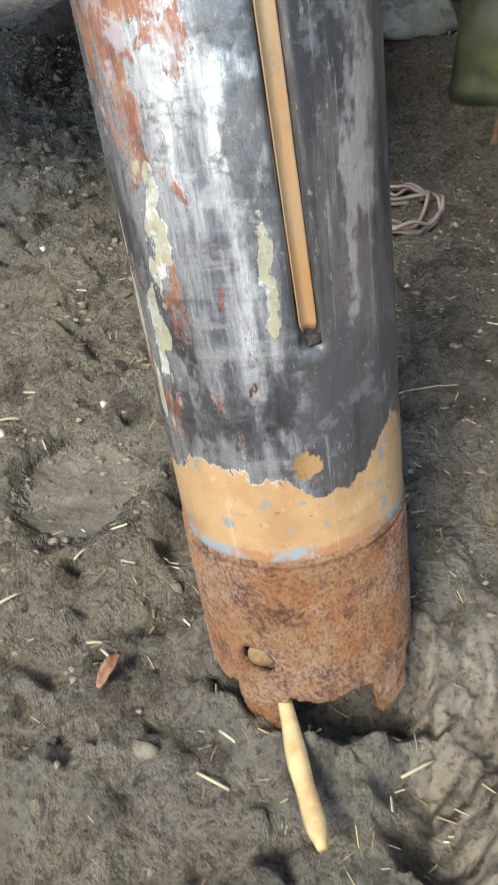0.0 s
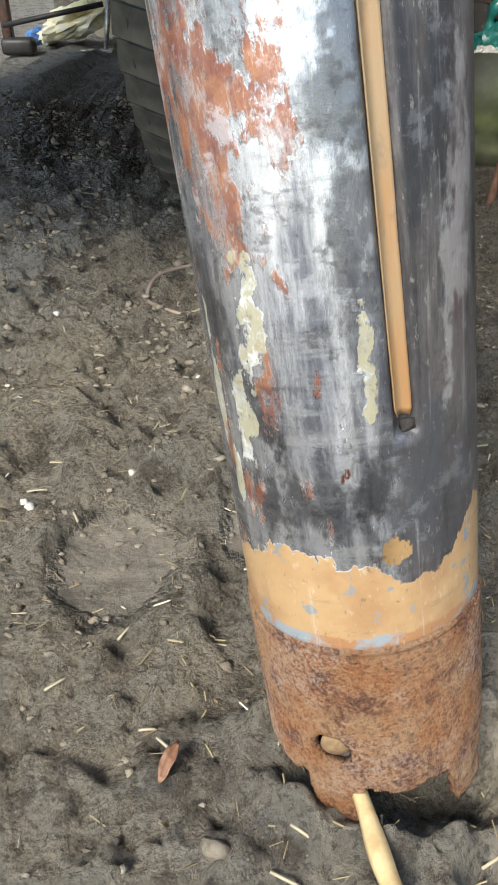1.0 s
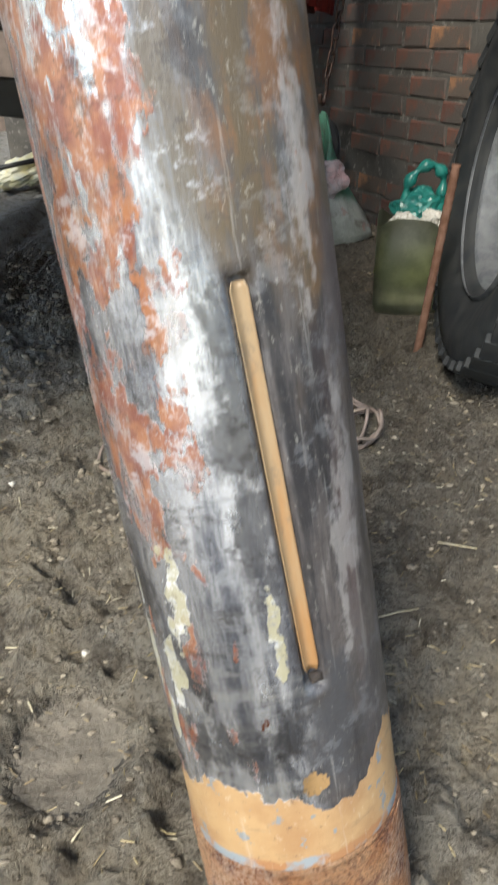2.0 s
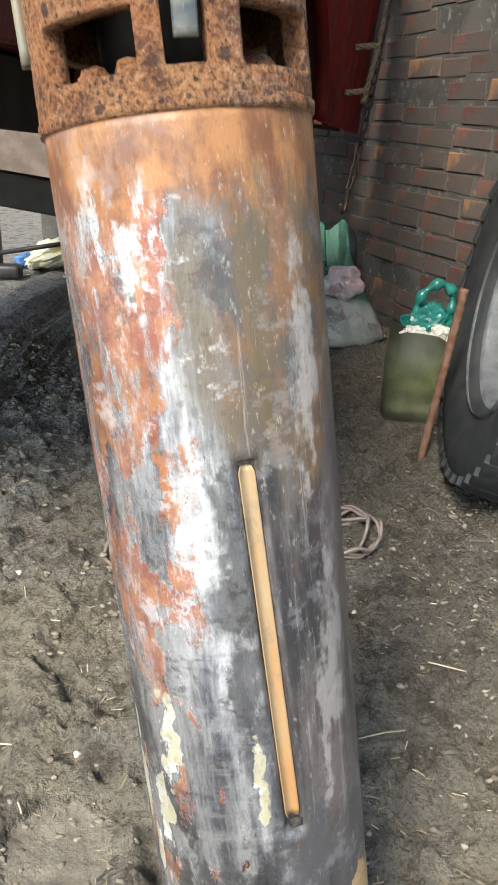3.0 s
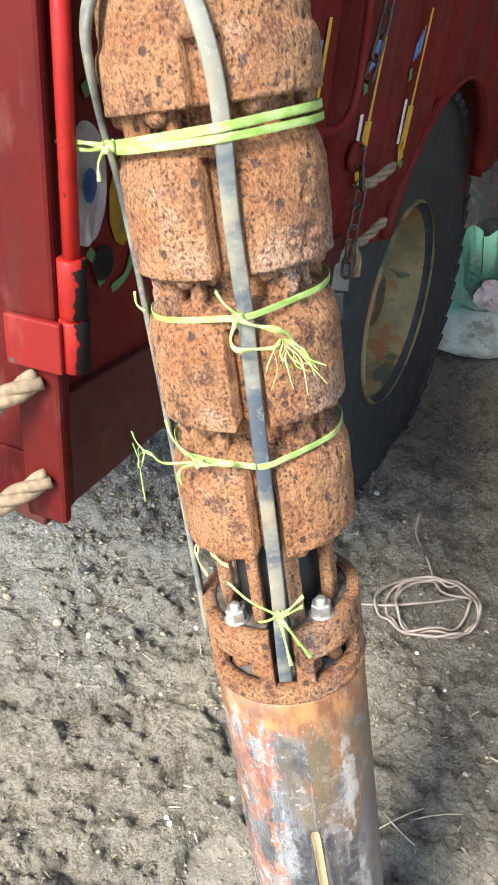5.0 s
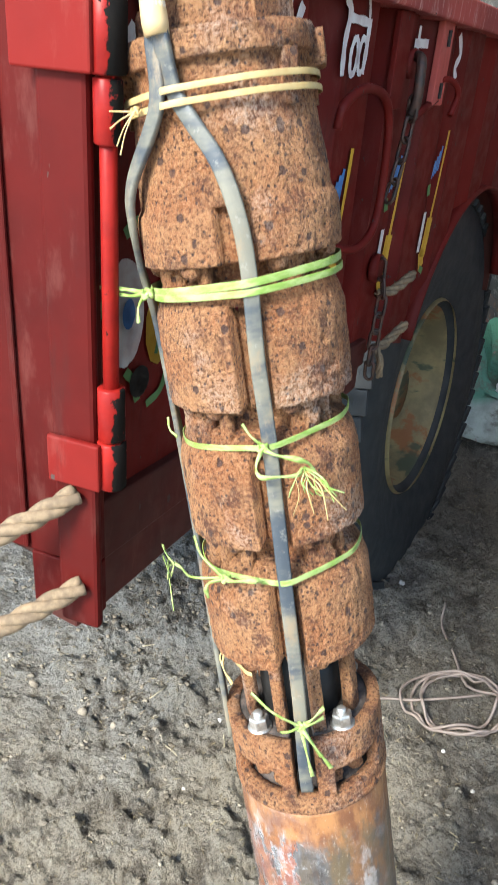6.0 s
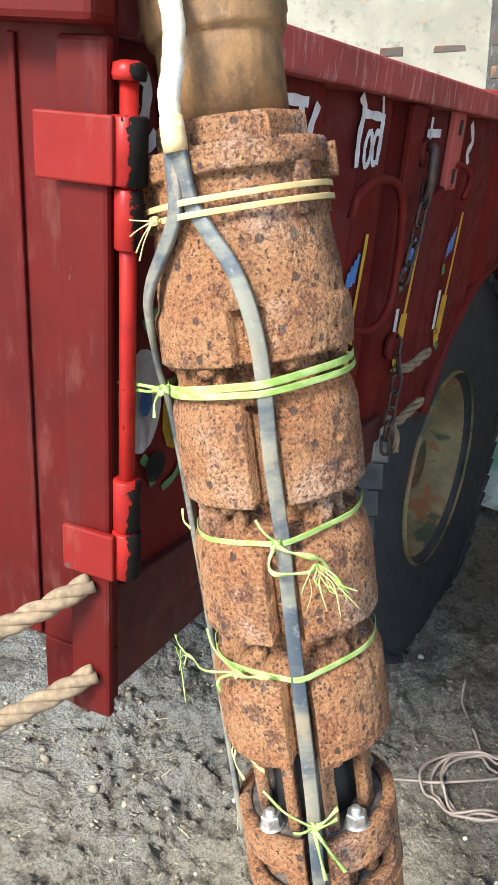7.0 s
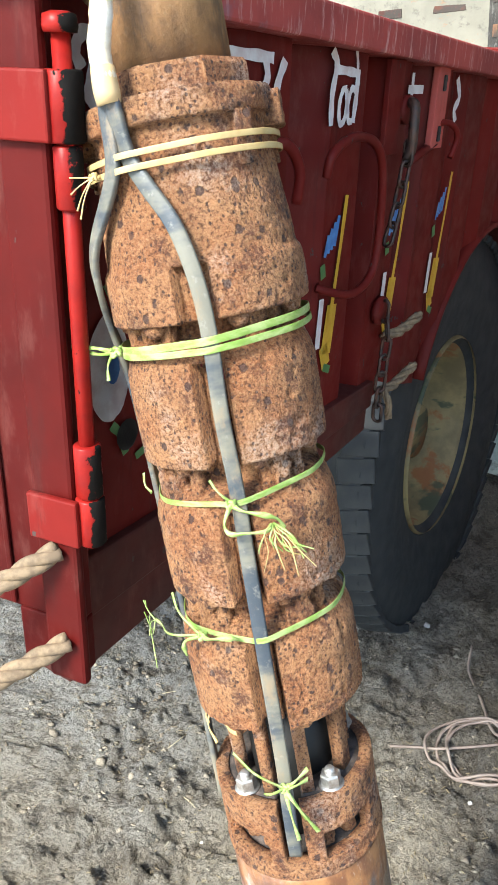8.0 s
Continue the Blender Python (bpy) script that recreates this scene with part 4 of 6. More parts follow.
def nut(h, deg, r, scale=1.0):
    m = Matrix.Translation(cyl(h, deg, r))
    n = part("hex_nut", lathe([(0.0, 0), (0.0088, 0), (0.0095, 0.001), (0.0095, 0.0105), (0.0085, 0.012), (0.0, 0.012)], 6, close_ends=False), ZINC, pump, "bright zinc hex nut", smooth=False, m=m)
    part("stud", lathe([(0.0, 0.010), (0.0048, 0.010), (0.0048, 0.0155), (0.0038, 0.017), (0.0, 0.017)], 16, close_ends=False), ZINC, n)
    part("washer", lathe([(0.0, -0.001), (0.0115, -0.001), (0.0115, 0.001), (0.0, 0.001)], 24, close_ends=False), ZINC, n)


for d in (-32, 50, 140, 230):
    nut(0.7755, d, 0.0585)


def stay(c, w, r0, r1, h0, h1):
    return shell(r1, r0, lin(h0, h1, 5), 180, lambda d, h: abs((d - c + 180) % 360 - 180) < w, rough_wob(0.0009, 150, c))


for c, w in ((-58, 9), (-9, 6), (28, 6), (78, 9), (125, 9), (180, 9), (235, 9)):
    part("strainer_post", stay(c, w, 0.045, 0.056, 0.7745, 0.868), RUST, pump, "flat rusty post between bracket and bowl")

# pump bowls
def bowl_wob(seed, hb):
    n = crusty(seed)

    def f(a, h, r):
        d = math.degrees(a)
        d = d - 360 if d > 180 else d
        out = n(a, h, r)
        if h < hb + 0.080 and r > 0.05:
            if 2.4 < d < 21.5:
                out -= 0.0145 + (0.006 if d < 5.5 or d > 19 else 0.0)
            elif -2.2 < d <= 2.4 or 21.5 <= d < 25:
                out += 0.0010
        if hb + 0.0105 < h < hb + 0.0125 and r > 0.07:
            out -= 0.0012
        return out
    return f


BOWLS = (0.857, 0.9735, 1.090)
for i, hb in enumerate(BOWLS):
    prof = [(0.052, hb + 0.006), (0.0700, hb + 0.0015), (0.0748, hb), (0.0764, hb + 0.0010), *[(0.0765, hb + z) for z in lin(0.008, 0.060, 13)], (0.0762, hb + 0.066), (0.0752, hb + 0.072), (0.0732, hb + 0.078), (0.0705, hb + 0.084),
            (0.0670, hb + 0.0895), (0.0630, hb + 0.0935), (0.0585, hb + 0.096), (0.0525, hb + 0.097), (0.0525, hb + 0.122)]
    bowl = part("pump_bowl", lathe(fine(prof, 0.0021), 330, wob=bowl_wob(i * 7.3, hb)), RUST, pump, "rusty pitted cast pump bowl")
    for k, c in enumerate((-62, -38, -14, 40, 66, 105, 150, 195, 240)):
        part("lug", shell(0.0655, 0.050, lin(hb + 0.088, hb + 0.1195, 4), 180, lambda d, h: abs((d - c + 180) % 360 - 180) < (5.5 if k % 2 else 4), rough_wob(0.0014, 150, c + i)), RUST, bowl)
    for c, w in ((-47, 7), (47, 6), (135, 7), (225, 7)):
        part("rib", shell(0.0700, 0.050, lin(hb + 0.076, hb + 0.1165, 12), 180, lambda d, h: abs((d - c + 180) % 360 - 180) < w + 1.5 * noise.noise((h * 120, c, i)), rough_wob(0.0020, 170, c + i)), RUST, bowl)
    for k, c in enumerate((-20, 33, 80, -75, 140, 215)):
        b = bmesh.new()
        bmesh.ops.create_icosphere(b, subdivisions=2, radius=0.0075, matrix=Matrix.Translation(cyl(hb - 0.002, c, 0.066)) @ Matrix.Diagonal((1, 1, 0.9, 1)))
        part("bolt_head", b, RUST, bowl)

# discharge head
def head_wob(a, h, r):
    d = math.degrees(a)
    d = d - 360 if d > 180 else d
    r = crusty(31)(a, h, r)
    if h < 1.240 and 3.0 < d < 22 and r > 0.06:
        r -= 0.010
    return r


head = part("discharge_head", lathe(fine([(0.053, 1.206), (0.0715, 1.2015), (0.0765, 1.200), (0.0783, 1.2012), *[(0.0785, z) for z in lin(1.207, 1.232, 6)], (0.0775, 1.238), (0.0745, 1.2425), (0.0738, 1.247), *[(0.0738 - 0.0085 * (z - 1.252) / 0.075, z) for z in lin(1.252, 1.327, 16)],
            (0.0655, 1.331), (0.0665, 1.334), (0.0715, 1.3355), (0.0722, 1.339), (0.0722, 1.350), (0.0708, 1.3535), (0.060, 1.3545), (0.050, 1.3545)], 0.0021), 330, wob=head_wob), RUST, pump, "rusty conical discharge head with a flange")
for c in (-70, -22, 60, 112, 170, 230):
    part("lug", shell(0.0715, 0.060, lin(1.300, 1.336, 4), 180, lambda d, h: abs((d - c + 180) % 360 - 180) < 6, rough_wob(0.001, 150, c)), RUST, head)
for c in (-20, 36, 84, -75, 140, 215):
    b = bmesh.new()
    bmesh.ops.create_icosphere(b, subdivisions=2, radius=0.0085, matrix=Matrix.Translation(cyl(1.198, c, 0.067)))
    part("bolt_head", b, RUST, head)
for c in (-72, 108):
    part("flange_ear", shell(0.0790, 0.060, lin(1.325, 1.349, 4), 180, lambda d, h: abs((d - c + 180) % 360 - 180) < 16, rough_wob(0.0015, 150, c)), RUST, head)
part("hex_collar", lathe([(0.0, 1.353), (0.0585, 1.353), (0.0600, 1.356), (0.0600, 1.369), (0.0580, 1.373), (0.0, 1.373)], 8, close_ends=False), RUST, pump, "eight-sided rusty collar", smooth=False)
part("riser_pipe", lathe([(0.047, 1.372), (0.047, 1.425), (0.0475, 1.4285), (0.0505, 1.430), (0.0525, 1.434), (0.0525, 1.440), (0.054, 1.443), (0.054, 1.475), (0.050, 1.48), (0.046, 1.485), (0.046, 1.75)], 128, wob=rough_wob(0.0005, 110, 17)), RUST_PIPE, pump, "brown rusted riser pipe with a screwed coupling")


def ribbon(points, half, thick, n=8, round_edge=True):
    """A flat cable through (h, degrees, radius) points: its face looks outwards."""
    C = smooth_path([cyl(*p) for p in points], n)
    bm = bmesh.new()
    rows = []
    for i, p in enumerate(C):
        t = (C[min(i + 1, len(C) - 1)] - C[max(i - 1, 0)]).normalized()
        out = Vector((p.x, p.y, 0)).normalized()
        side = t.cross(out).normalized()
        out = side.cross(t)
        sec = [(-1, 0), (-0.92, 0.8), (-0.75, 1), (0.75, 1), (0.92, 0.8), (1, 0), (0.92, -0.8), (0.75, -1), (-0.75, -1), (-0.92, -0.8)]
        rows.append([bm.verts.new(p + side * half * a + out * thick / 2 * b) for a, b in sec])
    for A, B in zip(rows, rows[1:]):
        for k in range(10):
            bm.faces.new((A[k], A[(k + 1) % 10], B[(k + 1) % 10], B[k]))
    bm.faces.new(rows[0])
    bm.faces.new(rows[-1][::-1])
    return bm


part("flat_cable", ribbon([(0.728, 10, 0.0745), (0.77, 11, 0.0775), (0.835, 13, 0.0785), (0.924, 14, 0.0790), (1.004, 15, 0.0790), (1.073, 16, 0.0775), (1.131, 15.5, 0.0800), (1.193, 17, 0.0810), (1.232, 15.5, 0.0820), (1.268, 9.5, 0.0785), (1.297, -2.0, 0.0750), (1.318, -10, 0.0735), (1.345, -11, 0.0765), (1.360, -11.5, 0.0765)], 0.0060, 0.0058, 10), CABLE, pump, "flat grey rubber cable")
part("flat_cable", ribbon([(1.360, -15, 0.0755), (1.347, -17, 0.0755), (1.308, -20.5, 0.0770), (1.262, -47, 0.0830), (1.232, -57, 0.0840), (1.20, -72, 0.082), (1.15, -84, 0.080), (1.05, -88, 0.0795), (0.92, -88, 0.0790), (0.80, -80, 0.0765), (0.735, -78, 0.0762)], 0.0058, 0.0052, 8), CABLE, pump, "flat grey rubber cable")
wrap_path = smooth_path([cyl(1.364, -12.5, 0.0768), cyl(1.385, -13, 0.0755), cyl(1.405, -9, 0.073), cyl(1.430, -6, 0.070), cyl(1.455, -8, 0.068), cyl(1.480, -12, 0.067), cyl(1.52, -14, 0.064), cyl(1.60, -17, 0.062), cyl(1.72, -20, 0.060)], 12)
part("tape_wrap", tube(wrap_path, 0.0076, 18, taper=[1 + 0.025 * math.sin(i * 1.1) + 0.10 * noise.noise((i * 0.23, 0, 0)) for i in range(len(wrap_path))]), TAPE, pump, "cream tape wound round the cables")
part("tape_end", tube([cyl(1.351, -13.0, 0.0768), cyl(1.358, -13.0, 0.0768), cyl(1.366, -13, 0.0768), cyl(1.374, -13, 0.0762)], 0.0086, 16, taper=[0.97, 1.03, 1.0, 0.93]), TAN_TAPE, pump, "tan end of the tape")


def tie(rows, mat, half=0.0028, label=""):
    return part("plastic_tie", ribbon(rows, half, 0.0008, 5), mat, pump, label)


def ring_rows(h, r, tilt=0.0, a0=-175, a1=178, bump=0.004, hot=13):
    rows = []
    for d in lin(a0, a1, 26):
        rr = r + bump * math.exp(-((d - hot) / 13) ** 2) + 0.0006 * math.sin(d * 0.3)
        rows.append((h + tilt * math.sin(radians(d)), d, rr))
    return rows


tie(ring_rows(1.318, 0.0735, 0.002, bump=0.0062, hot=-13), YELLOW, 0.0022, "straw-coloured plastic tie")
tie(ring_rows(1.309, 0.0740, 0.0015, bump=0.0065, hot=-11), YELLOW, 0.0022, "straw-coloured plastic tie")
tie(ring_rows(1.186, 0.0765, 0.004, bump=0.0095, hot=16.5), GREEN, 0.0030, "bright green plastic tie")
tie(ring_rows(1.180, 0.0770, 0.002, bump=0.0090, hot=16.5), GREEN, 0.0026, "bright green plastic tie")
tie(ring_rows(1.062, 0.0715, 0.005, bump=0.0112, hot=16), GREEN, 0.0024, "bright green plastic tie")
tie(ring_rows(0.946, 0.0720, 0.001, bump=0.0112, hot=14.5), GREEN, 0.0026, "bright green plastic tie")
tie(ring_rows(0.835, 0.060, 0.001, -80, -30, 0.0), YELLOW, 0.0022, "straw-coloured plastic tie")
# ---- small things
# ---------------------------------------------------------------- trailer fittings
def strip(points, width, x=0.004, n=6):
    """A flat painted stroke on the side sheet, through (y, z) points."""
    C = smooth_path([(x, y, z) for y, z in points], n) if len(points) > 2 else [Vector((x, y, z)) for y, z in points]
    bm = bmesh.new()
    rows = []
    for i, p in enumerate(C):
        t = (C[min(i + 1, len(C) - 1)] - C[max(i - 1, 0)]).normalized()
        side = Vector((0, -t.z, t.y))
        w = width * (0.5 + 0.05 * math.sin(i * 0.8))
        rows.append((bm.verts.new(p - side * w), bm.verts.new(p + side * w)))
    for A, B in zip(rows, rows[1:]):
        bm.faces.new((A[0], A[1], B[1], B[0]))
    return bm


def blot(cy, cz, ry, rz, x=0.004, n=28, jag=0.0, seed=0):
    bm = bmesh.new()
    vs = []
    for k in range(n):
        a = 2 * math.pi * k / n
        q = 1 * (1 if k % 2 else -1) + 0.06 * noise.noise((k * 1.7, seed, 0))
        vs.append(bm.verts.new((x, cy + ry * q * math.cos(a), cz + rz * q * math.sin(a))))
    bm.faces.new(vs)
    return bm


def merged(*bms):
    out = bmesh.new()
    for b in bms:
        me = bpy.data.meshes.new("tmp")
        b.to_mesh(me)
        b.free()
        out.from_mesh(me)
        bpy.data.meshes.remove(me)
    return out


def paints(name, strokes, mat, parent, smooth=False, m=None):
    for b in strokes:
        part(name, b, mat, parent, smooth=smooth, m=m)


# white brush lettering on the outer bands
part("painted_letter", merged(strip([(-0.016, 1.366), (-0.023, 1.380), (-0.012, 1.394), (-0.001, 1.386), (-0.004, 1.363), (-0.010, 1.346), (0.002, 1.338), (0.012, 1.350)], 0.012, n=10), strip([(0.004, 1.330), (0.008, 1.316), (0.010, 1.302)], 0.012, n=8), strip([(0.014, 1.404), (0.022, 1.392), (0.034, 1.400)], 0.009, n=8), strip([(0.020, 1.378), (0.024, 1.355), (0.026, 1.330)], 0.011, n=8)), WHITE, trailer, "white brush-painted letter", smooth=False)
part("painted_letter", merged(strip([(0.180, 1.386), (0.240, 1.385), (0.285, 1.383)], 0.012, n=8), strip([(0.268, 1.382), (0.272, 1.362), (0.255, 1.348), (0.236, 1.352), (0.246, 1.340), (0.262, 1.328), (0.276, 1.316)], 0.012, 0.0043, 10), strip([(0.309, 1.382), (0.296, 1.360), (0.288, 1.335), (0.284, 1.316)], 0.013, 0.0046, 8)), WHITE, trailer, "white brush-painted letter", smooth=False)
part("painted_letter", merged(strip([(0.424, 1.396), (0.437, 1.380), (0.430, 1.345), (0.432, 1.308)], 0.013, n=10), strip([(0.430, 1.375), (0.470, 1.373), (0.505, 1.370)], 0.011, 0.0045, 8), strip([(0.500, 1.368), (0.499, 1.340), (0.495, 1.310)], 0.012, n=8), strip([(0.497, 1.350), (0.484, 1.352), (0.476, 1.335), (0.480, 1.314), (0.492, 1.312)], 0.009, 0.0043, 10), strip([(0.470, 1.352), (0.458, 1.350), (0.451, 1.332), (0.455, 1.312), (0.466, 1.312), (0.472, 1.330), (0.469, 1.352)], 0.009, 0.0043, 10), strip([(0.489, 1.400), (0.494, 1.385), (0.497, 1.372)], 0.007, 0.0048, 8)), WHITE, trailer, "white brush-painted letter", smooth=False)
part("painted_letter", merged(strip([(0.675, 1.352), (0.735, 1.352)], 0.012), strip([(0.69, 1.375), (0.69, 1.33)], 0.010)), WHITE, trailer, "white brush-painted letter", smooth=False)
part("painted_letter", merged(strip([(0.885, 1.37), (0.905, 1.34), (0.888, 1.32), (0.90, 1.30)], 0.014)), WHITE, trailer, "white brush-painted letter", smooth=False)
# flowers and leaves
part("painted_flower", blot(0.000, 1.096, 0.030, 0.056, 0.003, 90, 0.022, 1), WHITE, trailer, "white painted daisy", smooth=False)
part("painted_flower_eye", blot(0.004, 1.096, 0.010, 0.016, 0.0045), BLUE, trailer, smooth=False)
paints("painted_leaf", (blot(0.055, 1.07, 0.022, 0.045, 0.0025, 20, 0.1, 3), blot(0.07, 1.10, 0.02, 0.03, 0.0025, 20, 0.1, 5)), SUNNY, trailer, smooth=False)
part("painted_leaf", blot(0.022, 1.017, 0.017, 0.018, 0.004), INK, trailer, smooth=False)
paints("painted_leaf", (strip([(0.0, 1.035), (0.012, 1.02), (0.02, 0.995)], 0.010, 0.003), strip([(0.035, 0.985), (0.06, 0.995), (0.075, 1.025)], 0.009, 0.003), strip([(0.05, 1.04), (0.06, 1.07)], 0.006, 0.0035), strip([(0.062, 1.035), (0.075, 1.06)], 0.005, 0.0035)), LEAFG, trailer, smooth=False)
paints("painted_leaf", (strip([(0.0, 1.175), (0.02, 1.185), (0.03, 1.18)], 0.012, 0.003), strip([(-0.03, 1.12), (-0.045, 1.09)], 0.008, 0.003)), LEAFG, trailer, smooth=False)
for oy in (0.475, 0.695, 0.90):
    w = 0.8 if oy > 0.85 else 1.0
    paints("painted_petal", list([strip([(oy - 0.030 + k * 0.009, 1.135 + k * 0.004), (oy - 0.022 + k * 0.009, 1.165 + k * 0.008)], 0.008 * w, 0.003) for k in range(4)]), BLUE, trailer, smooth=False)
    part("painted_stripe", strip([(oy + 0.022, 1.215), (oy + 0.012, 1.13), (oy - 0.004, 1.02)], 0.010, 0.0042), SUNNY, trailer, smooth=False)
    paints("painted_stripe", (strip([(oy + 0.005, 1.06), (oy - 0.005, 0.985)], 0.030, 0.003), strip([(oy - 0.015, 1.0), (oy + 0.0, 0.965)], 0.024, 0.003)), SUNNY, trailer, smooth=False)
    part("painted_stripe", strip([(oy - 0.030, 1.075), (oy - 0.034, 1.0)], 0.014, 0.0034), WHITE, trailer, smooth=False)
    paints("painted_leaf", (strip([(oy - 0.035, 1.125), (oy - 0.03, 1.105)], 0.014, 0.0032), strip([(oy - 0.01, 0.965), (oy + 0.012, 0.955)], 0.012, 0.0036)), LEAFG, trailer, smooth=False)

# bent rod handle, hooks, slotted post, plates
part("rod_handle", tube(smooth_path([(0.030, 0.381, 1.250), (0.034, 0.386, 1.278), (0.034, 0.441, 1.296), (0.034, 0.509, 1.286), (0.034, 0.542, 1.250), (0.034, 0.553, 1.183), (0.034, 0.549, 1.119), (0.033, 0.528, 1.090), (0.030, 0.480, 1.080), (0.010, 0.438, 1.090), (0.0, 0.43, 1.095)], 6), 0.0064, 10), RED, trailer, "bent red rod handle")
part("rod_hook", tube(smooth_path([(0.006, 0.800, 1.300), (0.020, 0.822, 1.302), (0.028, 0.845, 1.290), (0.028, 0.853, 1.271), (0.026, 0.838, 1.246)], 6), 0.0052, 10), RED, trailer, "small red rod hook")
part("rod_hook", tube(smooth_path([(0.0, 0.255, 1.285), (0.02, 0.29, 1.295), (0.028, 0.315, 1.265), (0.026, 0.315, 1.225)], 6), 0.007, 10), RED, trailer, "small red rod hook")
slot = bmesh.new()
add_box(slot, 0.002, 0.014, 0.772, 0.822, 1.262, 1.392, 0.002)
post = part("slotted_post", slot, RED_PALE, trailer, "red flat post with two slots", smooth=False)
# Black plates paint the dark of the two slots.
for z in (1.362, 1.285):
    part("slot", box(0.0145, 0.0165, 0.792, 0.803, z - 0.012, z + 0.012, 0.002), INK, post, smooth=False)
part("post_brace", tube([(0.008, 0.800, 1.270), (0.006, 0.707, 1.245)], 0.007, 6), RED, trailer)
# Black panel paints the dark inside the recess.
part("recess_shade", box(-0.058, -0.052, 0.700, 0.770, 1.25, 1.392, 0.001), INK, trailer, "black panel painting the shade in the opening behind the post", smooth=False)
part("hanger_plate", box(0.002, 0.012, 0.590, 0.640, 1.262, 1.392, 0.002), RED, trailer, smooth=False)
part("eye_plate", lathe([(0.0, 0.0), (0.021, 0.0), (0.021, 0.010), (0.0, 0.010)], 20, close_ends=False), RED, trailer, m=Matrix.Translation((0.004, 0.663, 1.324)) @ Matrix.Rotation(math.pi / 2, 4, "Y"))
part("eye_plate", lathe([(0.0, 0.0), (0.024, 0.0), (0.024, 0.010), (0.0, 0.010)], 20, close_ends=False), RED, trailer, m=Matrix.Translation((0.004, 0.647, 1.015)) @ Matrix.Rotation(math.pi / 2, 4, "Y"))


def link_bm(length, wide, r):
    pts = []
    for k in range(20):
        a = 2 * math.pi * k / 20
        pts.append((wide * math.cos(a), 0, wide * math.sin(a) + (length if math.sin(a) > 0 else -length)))
    return tube(pts, r, 7, closed=True)


def chain(points, parent, label, length=0.010, wide=0.0085, r=0.0030):
    """A run of links along a path in the parent's frame, each turned a quarter against the last."""
    C = smooth_path(points, 30)
    pitch = 2 * (length + wide) - 2.2 * r
    acc, last, k = pitch, C[0], 0
    root = None
    for p in C:
        acc += (p - last).length
        last_dir = p - last
        last = p
        if acc >= pitch:
            acc -= pitch
            d = last_dir.normalized() if last_dir.length > 0 else Vector((0, 0, -1))
            q = d.to_track_quat("Z", "Y").to_matrix().to_4x4()
            mm = Matrix.Translation(p) @ q @ Matrix.Rotation(math.pi / 2 * (k % 2) + 0.35, 4, "Z")
            part("chain_link", link_bm(length, wide, r), CHAIN, parent, label if k == 0 else "", m=mm)
            k += 1


part("shackle", tube(smooth_path([(0.016, 0.660, 1.335), (0.028, 0.650, 1.33), (0.034, 0.640, 1.30), (0.034, 0.640, 1.272), (0.028, 0.642, 1.258)], 6), 0.0078, 10), CHAIN, trailer, "dark iron hanger")
chain([(0.03, 0.640, 1.265), (0.030, 0.632, 1.23), (0.030, 0.622, 1.19), (0.030, 0.601, 1.140)], trailer, "dark iron chain")
chain([(0.018, 0.647, 1.015), (0.030, 0.640, 0.98), (0.032, 0.632, 0.93), (0.030, 0.632, 0.88), (0.028, 0.64, 0.83)], trailer, "rusty chain")


def rope_bm(points, r, twist=55, n=10):
    """A laid rope of three strands."""
    C = smooth_path(points, n)
    bm = bmesh.new()
    L = 0.0
    runs = [[], [], []]
    up = Vector((0.3, 0.2, 0.9)).normalized()
    for i, p in enumerate(C):
        t = (C[min(i + 1, len(C) - 1)] - C[max(i - 1, 0)]).normalized()
        a = (up - t * up.dot(t)).normalized()
        b = t.cross(a)
        if i:
            L += (p - C[i - 1]).length
        for k in range(3):
            w = L * twist / (r / 0.01) + k * 2.094
            runs[k].append(p + (a * math.cos(w) + b * math.sin(w)) * r * 0.52)
    for run in runs:
        add_tube(bm, run, r * 0.60, 8)
    return bm


part("tie_rope", rope_bm([(0.008, 0.672, 0.962), (0.025, 0.70, 0.968), (0.030, 0.735, 0.975), (0.034, 0.768, 0.985)], 0.0085), ROPE, trailer, "frayed tan rope end")
part("tie_rope", rope_bm([(0.012, 0.672, 0.862), (0.026, 0.695, 0.868), (0.032, 0.735, 0.880), (0.036, 0.768, 0.890)], 0.0085), ROPE, trailer, "frayed tan rope end")
part("tie_rope", rope_bm([(0.024, 0.668, 0.868), (0.034, 0.668, 0.85), (0.034, 0.675, 0.830), (0.032, 0.684, 0.812)], 0.0065), ROPE, trailer, "frayed tan rope end")
part("gate_rope", rope_bm([(-0.020, -0.024, 0.972), (-0.06, -0.055, 0.945), (-0.13, -0.10, 0.905), (-0.24, -0.15, 0.86), (-0.40, -0.16, 0.83), (-0.60, -0.14, 0.82)], 0.0098, 75, 16), ROPE, gate, "thick tan rope tied to the tailgate")
part("gate_rope", rope_bm([(-0.018, -0.024, 0.868), (-0.06, -0.055, 0.840), (-0.13, -0.10, 0.800), (-0.24, -0.15, 0.755), (-0.40, -0.16, 0.73), (-0.60, -0.14, 0.72)], 0.0098, 75, 16), ROPE, gate, "thick tan rope tied to the tailgate")
GP = Matrix.Rotation(-math.pi / 2, 4, "Z")
paints("painted_petal", list([blot(0.118 + 0.006 * math.sin(k), 1.02 + 0.021 * k, 0.017, 0.011, 0, 16, 0.0, k) for k in range(8)]), MAUVE, gate, smooth=False, m=Matrix.Translation((0, -0.0155, 0)) @ GP)
